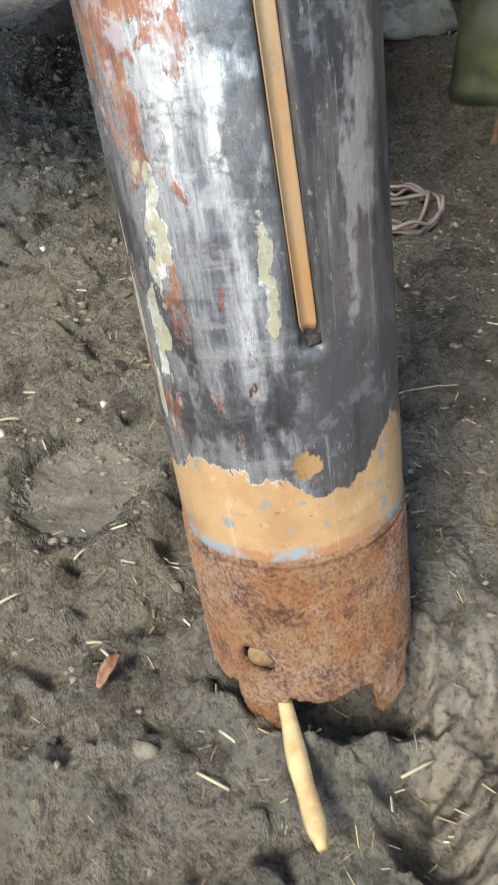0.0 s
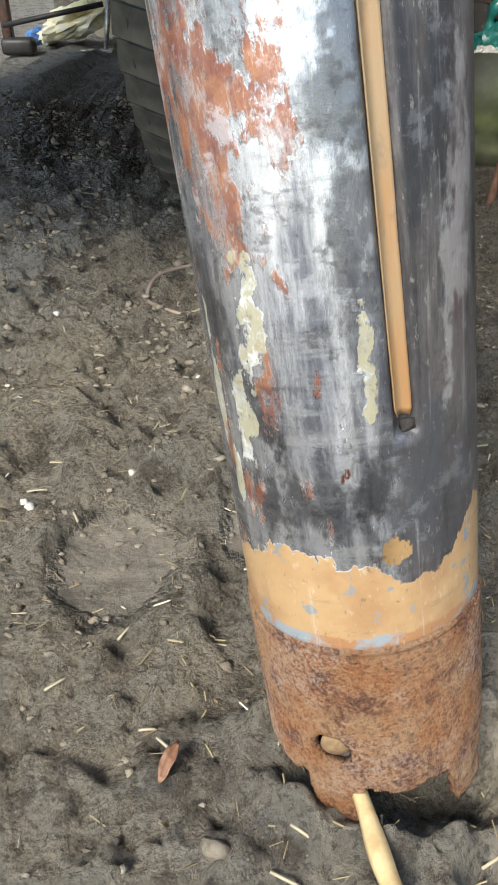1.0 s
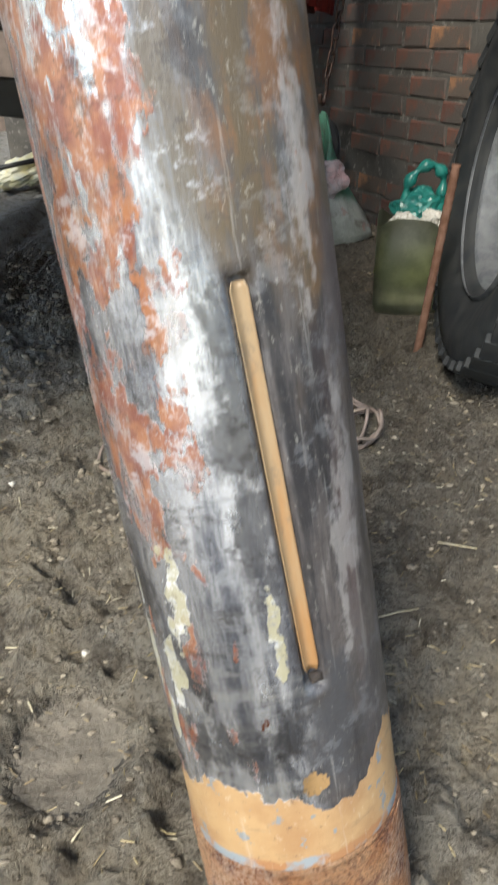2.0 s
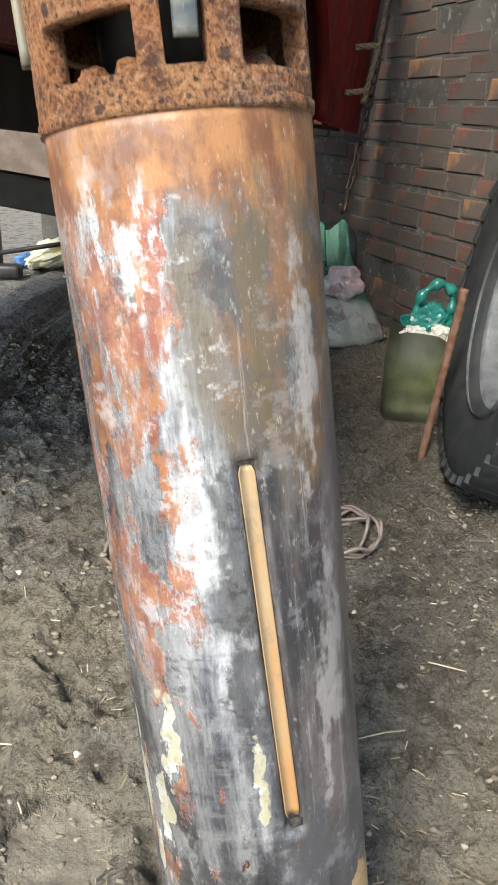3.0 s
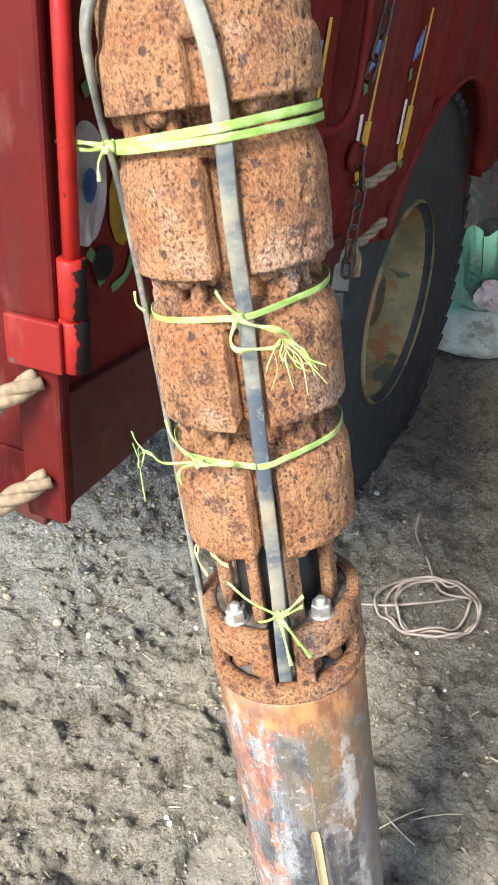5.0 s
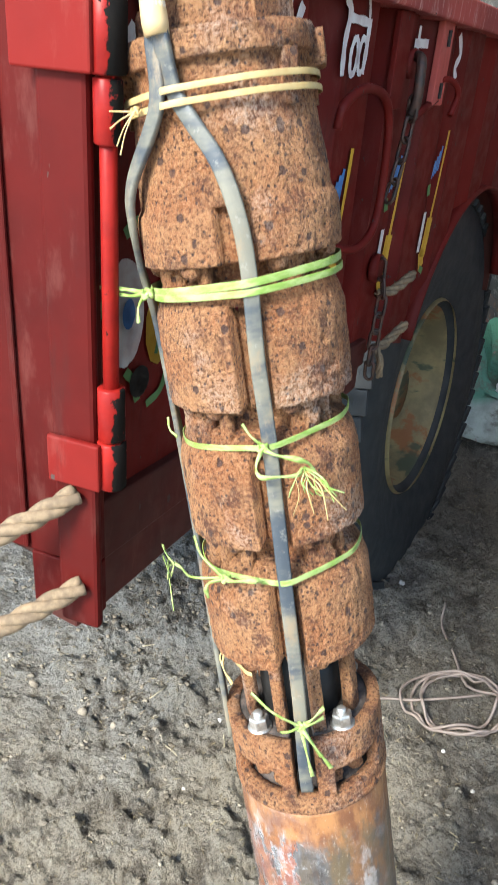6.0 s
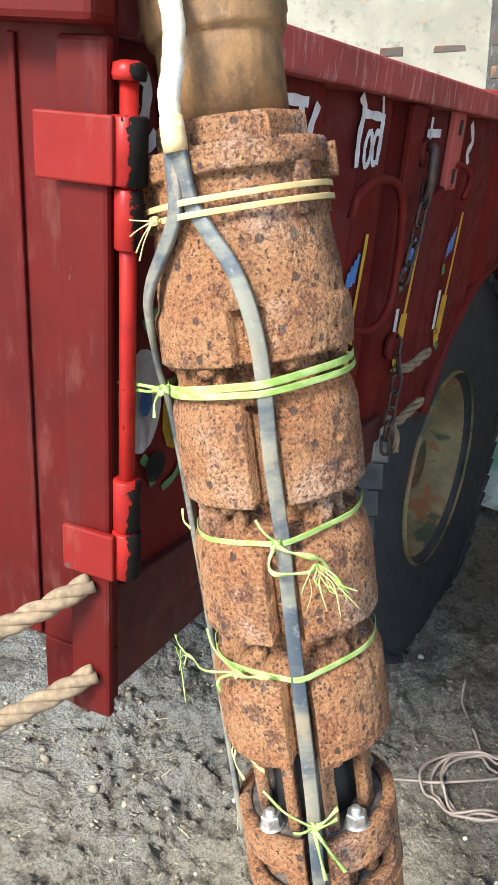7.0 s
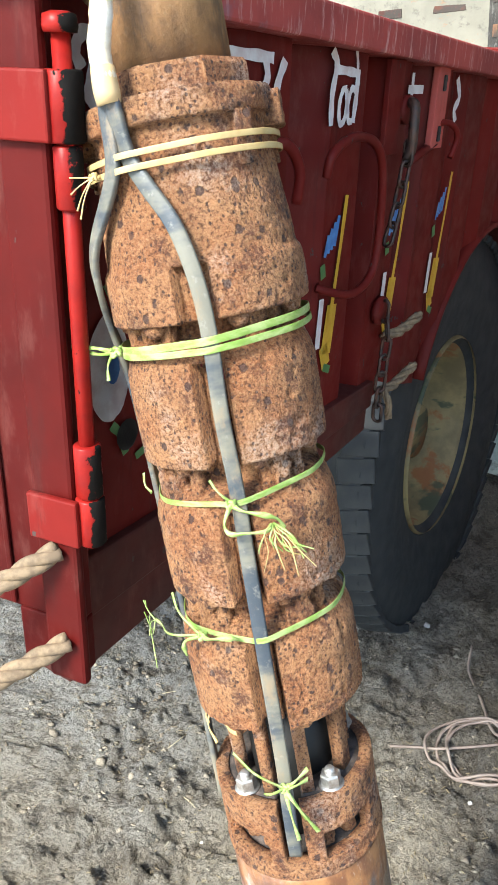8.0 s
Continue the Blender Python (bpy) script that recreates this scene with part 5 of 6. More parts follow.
part("painted_leaf", blot(0.150, 0.985, 0.025, 0.035, 0), LEAFG, gate, smooth=False, m=Matrix.Translation((0, -0.0150, 0)) @ GP)
part("painted_leaf", blot(0.150, 1.06, 0.02, 0.02, 0), SUNNY, gate, smooth=False, m=Matrix.Translation((0, -0.0145, 0)) @ GP)

# long chain with a hook at the trailer's far corner
chain([(0.02, 2.17, 1.30), (0.02, 2.172, 1.1), (0.018, 2.165, 0.9), (0.01, 2.15, 0.70), (0.006, 2.14, 0.64)], trailer, "long rusty chain", 0.012, 0.010, 0.0036)
part("chain_hook", tube(smooth_path([(0.006, 2.14, 0.63), (0.006, 2.145, 0.59), (0.004, 2.135, 0.562), (0.0, 2.11, 0.56), (-0.004, 2.10, 0.585)], 6), 0.0065, 9), CHAIN, trailer, "iron hook")
part("tie_rope", rope_bm([(0.02, 2.15, 1.22), (0.03, 2.06, 1.03), (0.03, 2.0, 0.92), (0.03, 1.985, 0.88)], 0.008), ROPE, trailer, "frayed tan rope end")
for y, z in ((1.90, 1.02), (1.87, 0.90)):
    part("tie_rope", rope_bm([(0.0, y - 0.03, z - 0.01), (0.03, y, z), (0.05, y + 0.03, z + 0.008)], 0.008), ROPE, trailer, "frayed tan rope end")

# ---------------------------------------------------------------- pump ties: knots and loose ends
def flat_loop(points, mat, half, label=""):
    """A thin plastic strip through points in the pump's frame."""
    C = smooth_path(points, 6)
    bm = bmesh.new()
    rows = []
    for i, p in enumerate(C):
        t = (C[min(i + 1, len(C) - 1)] - C[max(i - 1, 0)]).normalized()
        out = Vector((0, -1, 0.15))
        side = t.cross(out).normalized()
        side = (side + 0.5 * math.sin(i * 0.7) * out).normalized()
        w = half * (0.55 + 0.2 * math.cos(i * 0.5))
        nrm = side.cross(t).normalized() * 0.0004
        rows.append([bm.verts.new(p - side * w - nrm), bm.verts.new(p + side * w - nrm), bm.verts.new(p + side * w + nrm), bm.verts.new(p - side * w + nrm)])
    for A, B in zip(rows, rows[1:]):
        for k in range(4):
            bm.faces.new((A[k], A[(k + 1) % 4], B[(k + 1) % 4], B[k]))
    return part("tie_end", bm, mat, pump, label)


def knot(h, d, r, mat, size=0.006):
    """A tight knot: a few turns of the strip wound over one another."""
    p = cyl(h, d, r)
    pts = []
    for k in range(22):
        a = k * 0.95
        pts.append(p + Vector((size * 0.75 * math.cos(a) * (1 - 0.012 * k), -size * 0.35 * math.sin(a * 1.7), size * 0.55 * math.sin(a * 1.3))))
    bm = tube(smooth_path(pts, 3), size * 0.26, 6, taper=None)
    for v in bm.verts:
        v.co += Vector((0, 0, 0.0010 * noise.noise(v.co * 500)))
    part("knot", bm, mat, pump)


rng = random.Random(5)


def tuft(h, d, r, mat, n, length, spread, drop=0.6, half=0.0006, lean=1.0):
    for _ in range(n):
        p = cyl(h, d, r)
        side = rng.uniform(-spread, spread) + lean * spread * 0.6
        pts = [p]
        for k in range(1, 4):
            f = k / 3
            pts.append(p + Vector((side * f + rng.uniform(-0.003, 0.003), -0.010 * math.sin(f * 2.5) - 0.002, -length * drop * f ** 1.3 * rng.uniform(0.6, 1.1) + 0.004 * math.sin(f * 3))))
        flat_loop(pts, mat, half * rng.uniform(0.6, 1.8))


# second from the top: knot at the left with a leafy tail
knot(1.182, -56, 0.082, GREEN, 0.006)
flat_loop([cyl(1.182, -56, 0.083), cyl(1.186, -64, 0.095), cyl(1.188, -70, 0.108), cyl(1.189, -74, 0.118)], GREEN, 0.0035, "loose end of the green tie")
flat_loop([cyl(1.182, -56, 0.083), cyl(1.181, -64, 0.094), cyl(1.184, -71, 0.108)], GREEN, 0.0030)
flat_loop([cyl(1.182, -56, 0.084), cyl(1.172, -60, 0.090), cyl(1.160, -60, 0.092)], GREEN, 0.0022)
# top tie: knot and wisps at the left
knot(1.309, -34, 0.080, YELLOW, 0.004)
for dz, dd in ((0.004, -48), (-0.008, -46), (-0.020, -42), (-0.026, -40)):
    flat_loop([cyl(1.309, -34, 0.081), cyl(1.309 + dz * 0.5, (dd - 34) / 2, 0.088), cyl(1.309 + dz, dd, 0.092)], YELLOW, 0.0009)
# third: knot on the cable, bow and frayed tail
knot(1.064, 12, 0.0835, GREEN, 0.005)
flat_loop([cyl(1.064, 12, 0.084), cyl(1.060, 18, 0.091), cyl(1.055, 27, 0.094), cyl(1.049, 33, 0.093), cyl(1.040, 36, 0.090)], GREEN, 0.0030, "loose end of the green tie")
flat_loop([cyl(1.064, 12, 0.084), cyl(1.052, 8, 0.090), cyl(1.044, 10, 0.092), cyl(1.043, 18, 0.093), cyl(1.041, 27, 0.091), cyl(1.046, 30, 0.091)], GREEN, 0.0026)
flat_loop([cyl(1.066, 12, 0.083), cyl(1.075, 7, 0.085), cyl(1.084, 3, 0.082)], GREEN, 0.0020)
tuft(1.046, 31, 0.091, YELLOW, 5, 0.050, 0.022, 0.75, 0.0005, 0.9)
tuft(1.046, 31, 0.091, GREEN, 8, 0.038, 0.022, 0.75, 0.0007, 0.7)
flat_loop([cyl(1.062, -58, 0.078), cyl(1.066, -66, 0.082), cyl(1.074, -72, 0.082)], GREEN, 0.002)
# fourth: bow at the left and wisps beyond the silhouette
knot(0.948, -22, 0.082, GREEN, 0.005)
flat_loop([cyl(0.948, -22, 0.083), cyl(0.952, -12, 0.089), cyl(0.953, -2, 0.087), cyl(0.949, 2, 0.083)], GREEN, 0.0035, "green bow")
flat_loop([cyl(0.948, -22, 0.083), cyl(0.945, -30, 0.090), cyl(0.936, -34, 0.090), cyl(0.927, -35, 0.088)], GREEN, 0.0028)
flat_loop([cyl(0.948, -24, 0.083), cyl(0.944, -44, 0.093), cyl(0.940, -62, 0.094), cyl(0.939, -72, 0.102)], GREEN, 0.0024)
flat_loop([cyl(0.948, -24, 0.082), cyl(0.962, -40, 0.083), cyl(0.975, -50, 0.081)], GREEN, 0.0022)
for k in range(7):
    flat_loop([cyl(0.940, -68, 0.099), cyl(0.942 + rng.uniform(-0.02, 0.02), -72, 0.105), cyl(0.935 + rng.uniform(-0.05, 0.035), -74 + rng.uniform(-4, 4), 0.108)], GREEN, 0.0007)
# lowest: knot on the cable above the bracket
knot(0.806, 12, 0.083, GREEN, 0.0055)
for e in ((0.838, -16), (0.812, 26), (0.822, 27), (0.772, 22), (0.757, 27), (0.752, 15), (0.800, 0)):
    flat_loop([cyl(0.806, 12, 0.084), cyl((0.806 + e[0]) / 2 + 0.003, (12 + e[1]) / 2, 0.089), cyl(e[0], e[1], 0.084)], GREEN, 0.0026, "loose end of the green tie")
knot(0.842, -72, 0.064, YELLOW, 0.005)
for e in ((0.846, -90), (0.852, -80), (0.830, -62), (0.823, -45)):
    flat_loop([cyl(0.842, -72, 0.066), cyl((0.842 + e[0]) / 2, (e[1] - 72) / 2, 0.073), cyl(e[0], e[1], 0.072)], YELLOW, 0.0020)

# ---------------------------------------------------------------- things on the ground
def at_ground(x, y, up=0.0):
    return ground_z(x, y) + up


stick_pts = [(0.100, 0.372), (0.108, 0.345), (0.116, 0.31), (0.124, 0.283), (0.131, 0.258)]
stick_a, stick_b = at_ground(*stick_pts[0], 0.005), at_ground(*stick_pts[-1], 0.004)
stick_run = smooth_path([(x, y, 0) for x, y in stick_pts], 5)
stick_up = max(at_ground(p.x, p.y, 0.002) - ((1 - i / 20) * stick_a + i / 20 * stick_b) for i, p in enumerate(stick_run))
bm = bmesh.new()
rows = []
for i, (x, y) in enumerate(p[:2] for p in stick_run):
    f = i / 20
    w = (0.0040 + 0.0030 * math.sin(f * 2.6) + 0.0005 * math.sin(f * 17)) * (1 - 0.45 * max(0.0, f - 0.90) / 0.10)
    z = (1 - f) * stick_a + f * stick_b + stick_up + 0.006 * (1 - f)
    rows.append([bm.verts.new((x + dx * w, y + 0.2 * dx * w, z + dz)) for dx, dz in ((-1, 0), (-0.8, 0.004), (0.1, 0.0060), (0.9, 0.003), (1, -0.001), (0, -0.004))])
for A, B in zip(rows, rows[1:]):
    for k in range(6):
        bm.faces.new((A[k], A[(k + 1) % 6], B[(k + 1) % 6], B[k]))
bm.faces.new(rows[0])
bm.faces.new(rows[-1][::-1])
tagged(obj("wood_splinter", bm, WOOD), "pale yellow split wood splinter lying under the pump", "stick")


def leaf_curl():
    bm = bmesh.new()
    rows = []
    for i in range(9):
        f = i / 8
        w = 0.0062 * math.sin(math.pi * (0.12 + 0.82 * f))
        rows.append([bm.verts.new(((u * w), f * 0.040, 0.004 + 0.9 * w * u * u + 0.001 * math.sin(i * 2 + u * 3))) for u in (-1, -0.5, 0, 0.5, 1)])
    for A, B in zip(rows, rows[1:]):
        for k in range(4):
            bm.faces.new((A[k], A[k + 1], B[k + 1], B[k]))
    r = bmesh.ops.extrude_face_region(bm, geom=bm.faces[:])
    for v in r["geom"]:
        if isinstance(v, bmesh.types.BMVert):
            v.co.z += 0.0012
    return bm


LEAF = plain("dry_brown_leaf", (0.22, 0.105, 0.06), (0.36, 0.21, 0.14), 0.7, 90)
tagged(obj("dry_leaf", leaf_curl(), LEAF, m=Matrix.Translation((-0.026, 0.362, at_ground(-0.02, 0.37))) @ Matrix.Rotation(-0.30, 4, "Z") @ Matrix.Diagonal((0.8, 0.8, 1.2, 1))), "curled brown dry leaf on the soil", "leaf")


def pebble_bm(r, seed):
    bm = bmesh.new()
    bmesh.ops.create_icosphere(bm, subdivisions=2, radius=r)
    for v in bm.verts:
        v.co *= 1 + 0.75 * noise.noise(v.co / r * 1.1 + Vector((seed, 0, 0)))
        v.co.z *= 0.7
    return bm


CHALK = plain("white_plaster_bit", (0.66, 0.63, 0.58), (0.52, 0.48, 0.42), 0.8, 120)
for i, (x, y, r) in enumerate(((-0.198, 0.666, 0.008), (-0.207, 0.678, 0.007), (-0.105, 0.738, 0.007), (0.076, 1.64, 0.013), (-0.268, 1.09, 0.008), (-0.05, 0.95, 0.006), (0.26, 1.05, 0.007), (-0.30, 0.93, 0.006), (0.20, 1.12, 0.007))):
    tagged(obj("stone_chip", pebble_bm(r * 0.62, i * 3.1), CHALK, m=Matrix.Translation((x, y, at_ground(x, y, r * 0.35)))), "small white stone chip on the soil", "stone", "stone chips")


def wire_coil():
    r = random.Random(8)
    pts = []
    cx, cy = 0.225, 1.245
    for k in range(84):
        a = 2 * math.pi * k / 21 + 0.6
        q = 1 + 0.16 * noise.noise((k * 0.21, 3.3, 0)) + 0.10 * math.sin(k * 0.37)
        x, y = cx + 0.095 * q * math.cos(a) + 0.012 * math.sin(k * 0.15), cy + 0.080 * q * math.sin(a)
        pts.append((x, y, at_ground(x, y, 0.006 + 0.004 * (k / 21) + 0.004 * math.sin(k))))
    head = [(0.03, 1.225), (0.09, 1.235), (0.15, 1.23)]
    tail = [(0.245, 1.30), (0.215, 1.40), (0.185, 1.50), (0.19, 1.56)]
    pts = [(x, y, at_ground(x, y, 0.008)) for x, y in head] + pts + [(x, y, at_ground(x, y, 0.012)) for x, y in tail]
    return tube(smooth_path(pts, 4), 0.0032, 7)


tagged(obj("wire_coil", wire_coil(), WIRE), "loose coil of grey-brown wire on the soil", "wire")
arc = [(-0.146, 1.161), (-0.140, 1.215), (-0.11, 1.26), (-0.06, 1.27)]
tagged(obj("wire_loop", tube(smooth_path([(-0.077, 1.10, at_ground(-0.077, 1.10, 0.004)), (-0.12, 1.12, at_ground(-0.12, 1.12, 0.006))] + [(x, y, at_ground(x, y, 0.008)) for x, y in arc], 6), 0.0032, 7), WIRE), "thin brown vine loop lying on the soil", "vine")

# straws that can be told apart, then the litter as stuff
rng = random.Random(21)


def straw_bm(L, w, seed):
    r = random.Random(seed)
    b = r.uniform(-0.12, 0.12)
    return tube([(-L / 2, 0, 0), (-L / 6, b * L * 0.3, 0.0008), (L / 6, b * L * 0.3, 0.0008), (L / 2, 0, 0)], w, 5)


FIXED = [(0.19, 0.757, 0.11, 35), (0.185, 0.735, 0.07, -40), (0.25, 0.77, 0.09, 18), (-0.35, 1.675, 0.052, -12), (-0.181, 0.736, 0.026, -4), (-0.20, 0.70, 0.022, 10), (-0.15, 0.655, 0.02, -60), (-0.045, 0.42, 0.013, 5), (-0.03, 0.40, 0.013, -40),
         (0.03, 1.67, 0.09, 28), (0.44, 1.55, 0.05, -35), (0.20, 0.335, 0.028, 30), (0.07, 0.335, 0.02, -35), (0.06, 0.31, 0.025, -25), (0.21, 0.60, 0.045, 25), (0.17, 0.62, 0.03, 60), (-0.12, 0.45, 0.02, 40), (-0.075, 0.505, 0.018, 60), (0.36, 0.88, 0.05, -20), (0.32, 1.0, 0.04, 40),
         (-0.35, 1.0, 0.04, -30), (-0.42, 1.12, 0.05, 60), (-0.25, 1.05, 0.045, -70), (-0.5, 1.3, 0.06, 20)]
for i, (x, y, L, d) in enumerate(FIXED):
    tagged(obj("straw", straw_bm(L, 0.0012, i), STRAW, m=Matrix.Translation((x, y, at_ground(x, y, 0.0035))) @ Matrix.Rotation(radians(d), 4, "Z")), "dry pale straw stalk lying on the soil", "straw", "straws on the soil")


def litter(n, seed, lo, hi, wlo, whi, box_):
    r = random.Random(seed)
    V, F = [], []
    x0, x1, y0, y1 = box_
    made = 0
    while made < n:
        x, y = r.uniform(x0, x1), r.uniform(y0, y1)
        if noise.noise((x * 4, y * 4, seed)) < r.uniform(-0.6, 0.5):
            continue
        made += 1
        L, w, a, t = r.uniform(lo, hi), r.uniform(wlo, whi), r.uniform(0, math.pi), r.uniform(-0.35, 0.35)
        z = ground_z(x, y) + r.uniform(0.0005, 0.003)
        c, s_ = math.cos(a), math.sin(a)
        k = len(V)
        for e in (-1, 1):
            for u, h in ((-1, 0), (0, 1.0), (1, 0), (0, -0.6)):
                V.append((x + c * e * L / 2 - s_ * u * w, y + s_ * e * L / 2 + c * u * w, z + h * w + e * L / 2 * t))
        F += [(k, k + 1, k + 5, k + 4), (k + 1, k + 2, k + 6, k + 5), (k + 2, k + 3, k + 7, k + 6), (k + 3, k, k + 4, k + 7), (k, k + 3, k + 2, k + 1), (k + 4, k + 5, k + 6, k + 7)]
    me = bpy.data.meshes.new("straw_litter")
    me.from_pydata(V, [], F)
    return me


def mat_litter():
    m = Mat("straw_litter_mix")
    i = m.island()
    col = m.mix(m.step(i, 0.2, 0.8), (0.24, 0.18, 0.10), (0.42, 0.34, 0.19))
    col = m.mix(m.step(i, 0.86, 0.90), col, (0.62, 0.56, 0.42))
    return m.done(col, 0.8)


LITTER = mat_litter()
me = litter(5200, 4, 0.003, 0.015, 0.0003, 0.0009, (-0.9, 0.9, 0.15, 2.6))
me.materials.append(LITTER)
tagged(new("straw_litter", me), "short bits of chopped straw strewn over the soil", "straw", kind="stuff")


def mat_clod():
    m = Mat("soil_clod")
    col = m.mix(m.island(), (0.15, 0.125, 0.095), (0.36, 0.31, 0.24))
    return m.done(m.mix(m.step(m.noise(140, 5, 0.7), 0.45, 0.75), col, (0.13, 0.10, 0.075)), 0.95, 0.0, m.noise(260, 5, 0.7), 0.8, 0.003)


CLOD = mat_clod()


def clods(n, seed):
    r = random.Random(seed)
    V, F = [], []
    b = bmesh.new()
    bmesh.ops.create_icosphere(b, subdivisions=1, radius=1)
    bv = [v.co.copy() for v in b.verts]
    bf = [[v.index for v in f.verts] for f in b.faces]
    b.free()
    made = 0
    while made < n:
        x, y = r.uniform(-1.0, 0.9), r.uniform(0.15, 2.6)
        d = noise.noise((x * 3, y * 3, 7.7)) + (0.35 if (x < -0.05 and y > 0.9) else 0.0)
        if d < r.uniform(-0.5, 0.6):
            continue
        made += 1
        s = r.uniform(0.0012, 0.0042) * (1.8 if r.random() < 0.06 else 1) * (1.5 if (x < -0.05 and y > 0.9) else 1)
        k = len(V)
        o = r.uniform(0, 50)
        z = ground_z(x, y) + s * 0.1
        for c in bv:
            q = s * (1 + 1.3 * noise.noise((c.x * 1.9 + o, c.y * 1.3, c.z * 1.3)))
            V.append((x + c.x * q * 1.25, y + c.y * q * 0.9, z + c.z * q * 0.70))
        F += [[k + i for i in f] for f in bf]
    me = bpy.data.meshes.new("soil_clods")
    me.from_pydata(V, [], F)
    me.polygons.foreach_set("use_smooth", [True] * len(me.polygons))
    me.materials.append(CLOD)
    return me


tagged(new("soil_clods", clods(6500, 9)), "loose crumbs and clods of dry soil", "soil", kind="stuff")


# ---------------------------------------------------------------- along the wall
def sack_bm(lo, hi):
    """A slumped woven sack, wide at the foot, its mouth folded open to the front."""
    bm = bmesh.new()
    N, rows = 56, []
    prof = [(0.02, 0.0), (0.85, 0.0), (1.0, 0.03), (1.0, 0.10), (0.92, 0.20), (0.80, 0.32), (0.70, 0.45), (0.63, 0.58), (0.58, 0.72), (0.55, 0.85), (0.53, 0.97), (0.50, 0.99), (0.46, 0.90), (0.42, 0.74), (0.40, 0.62), (0.02, 0.56)]
    for q, h in prof[lo:hi]:
        ring = []
        for k in range(N):
            a = 2 * math.pi * k / N
            crease = abs(noise.noise((math.cos(a) * 2.1 + 3, math.sin(a) * 2.1, h * 1.6)))
            fold = 1 + 0.34 * crease * min(1.0, h * 3) - 0.08 + 0.05 * noise.noise((math.cos(a) * 6, math.sin(a) * 6, h * 5.0))
            fold += 0.16 * abs(math.cos(a)) ** 8 * max(0.0, 1 - 3 * h)
            front = max(0.0, -math.sin(a + 0.25))
            z = 0.345 * h * (1 - 0.62 * front ** 1.3 * min(1, max(0.0, (h - 0.35) / 0.4))) + 0.02 * h * math.sin(3 * a + 1)
            x, y = 0.165 * q * fold * math.cos(a), 0.125 * q * fold * math.sin(a)
            ring.append(bm.verts.new((x - 0.10 * z * (1 if x > 0 else -0.1), y + 0.38 * z, z)))
        rows.append(ring)
    for A, B in zip(rows, rows[1:]):
        for k in range(N):
            bm.faces.new((A[k], A[(k + 1) % N], B[(k + 1) % N], B[k]))
    bm.faces.new(rows[0][::-1] if lo == 0 else rows[-1])
    return bm


def mat_sack():
    m = Mat("woven_plastic_sack")
    x, y, z = m.xyz()
    up = m.step(m.math("ADD", z, m.math("ADD", m.math("MULTIPLY", y, 0.9), m.math("MULTIPLY", m.noise(9, 4), 0.10))), 0.14, 0.21)
    col = m.mix(up, m.mix(m.step(m.noise(12, 5, 0.6), 0.4, 0.7), (0.34, 0.36, 0.34), (0.20, 0.22, 0.20)), (0.075, 0.20, 0.140))
    col = m.mix(m.math("MULTIPLY", m.step(m.noise(8, 5, 0.7, m.scaled(1, 1, 1.6, (4, 1, 1))), 0.50, 0.64), 0.75), col, (0.085, 0.075, 0.060))
    col = m.mix(m.math("MULTIPLY", m.step(m.noise(15, 4, 0.6, m.scaled(1, 1, 1, (8, 1, 1))), 0.62, 0.66), 0.6), col, (0.28, 0.15, 0.14))
    return m.done(col, 0.55, 0.0, m.noise(22, 5, 0.6), 0.7, 0.012)


sack = thing("woven_sack", Matrix.Translation((0.365, 2.50, 0.030)) @ Matrix.Rotation(radians(8), 4, "Z"), "open white and green woven plastic sack slumped by the wall", "sack")
SACK = mat_sack()
part("sack_body", sack_bm(0, 12), SACK, sack, "dusty white woven plastic")
part("sack_lining", sack_bm(11, 16), SACK, sack, "green inside of the open mouth")


def crumple(rx, ry, rz, seed, amp=0.35, sub=4):
    bm = bmesh.new()
    bmesh.ops.create_icosphere(bm, subdivisions=sub, radius=1)
    for v in bm.verts:
        p = v.co.copy()
        q = 1 + amp * noise.noise(p * 1.7 + Vector((seed, 0, 0))) + amp * 0.6 * abs(noise.noise(p * 4.1 + Vector((0, seed, 0)))) - amp * 0.4 * abs(noise.noise(p * 8 + Vector((0, 0, seed))))
        v.co = Vector((p.x * rx * q, p.y * ry * q, p.z * rz * q))
    return bm


GREYBAG = plain("grey_pink_plastic", (0.42, 0.38, 0.40), (0.55, 0.36, 0.36), 0.35, 24)
TEAL = plain("teal_plastic_film", (0.015, 0.13, 0.115), (0.02, 0.19, 0.16), 0.35, 24)
PALE = plain("pale_polythene", (0.60, 0.58, 0.48), (0.66, 0.60, 0.34), 0.4, 12)
tagged(obj("plastic_waste", crumple(0.060, 0.045, 0.055, 2.2), GREYBAG, smooth=False, m=Matrix.Translation((0.385, 2.50, 0.215))), "crumpled grey and pink plastic bag stuffed in the sack", "plastic bag")

CLEAR = Mat("cloudy_green_plastic")
CLEAR.b.inputs["Transmission Weight"].default_value = 0.92
CLEAR = CLEAR.done(CLEAR.mix(CLEAR.step(CLEAR.noise(22, 5, 0.65), 0.4, 0.65), (0.20, 0.22, 0.14), (0.34, 0.36, 0.25)), 0.60)
jar = thing("plastic_can", Matrix.Translation((0.490, 1.805, at_ground(0.49, 1.80) - 0.004)) @ Matrix.Rotation(radians(-12), 4, "Z"), "cut cloudy plastic can holding green bottles and scraps", "can")
bm = bmesh.new()
W2, D2, H2 = 0.078, 0.060, 0.205
pr = []
for k in range(32):
    a = 2 * math.pi * k / 32
    ex = 0.45
    pr.append((W2 * math.copysign(abs(math.cos(a)) ** ex, math.cos(a)), D2 * math.copysign(abs(math.sin(a)) ** ex, math.sin(a))))
rings = []
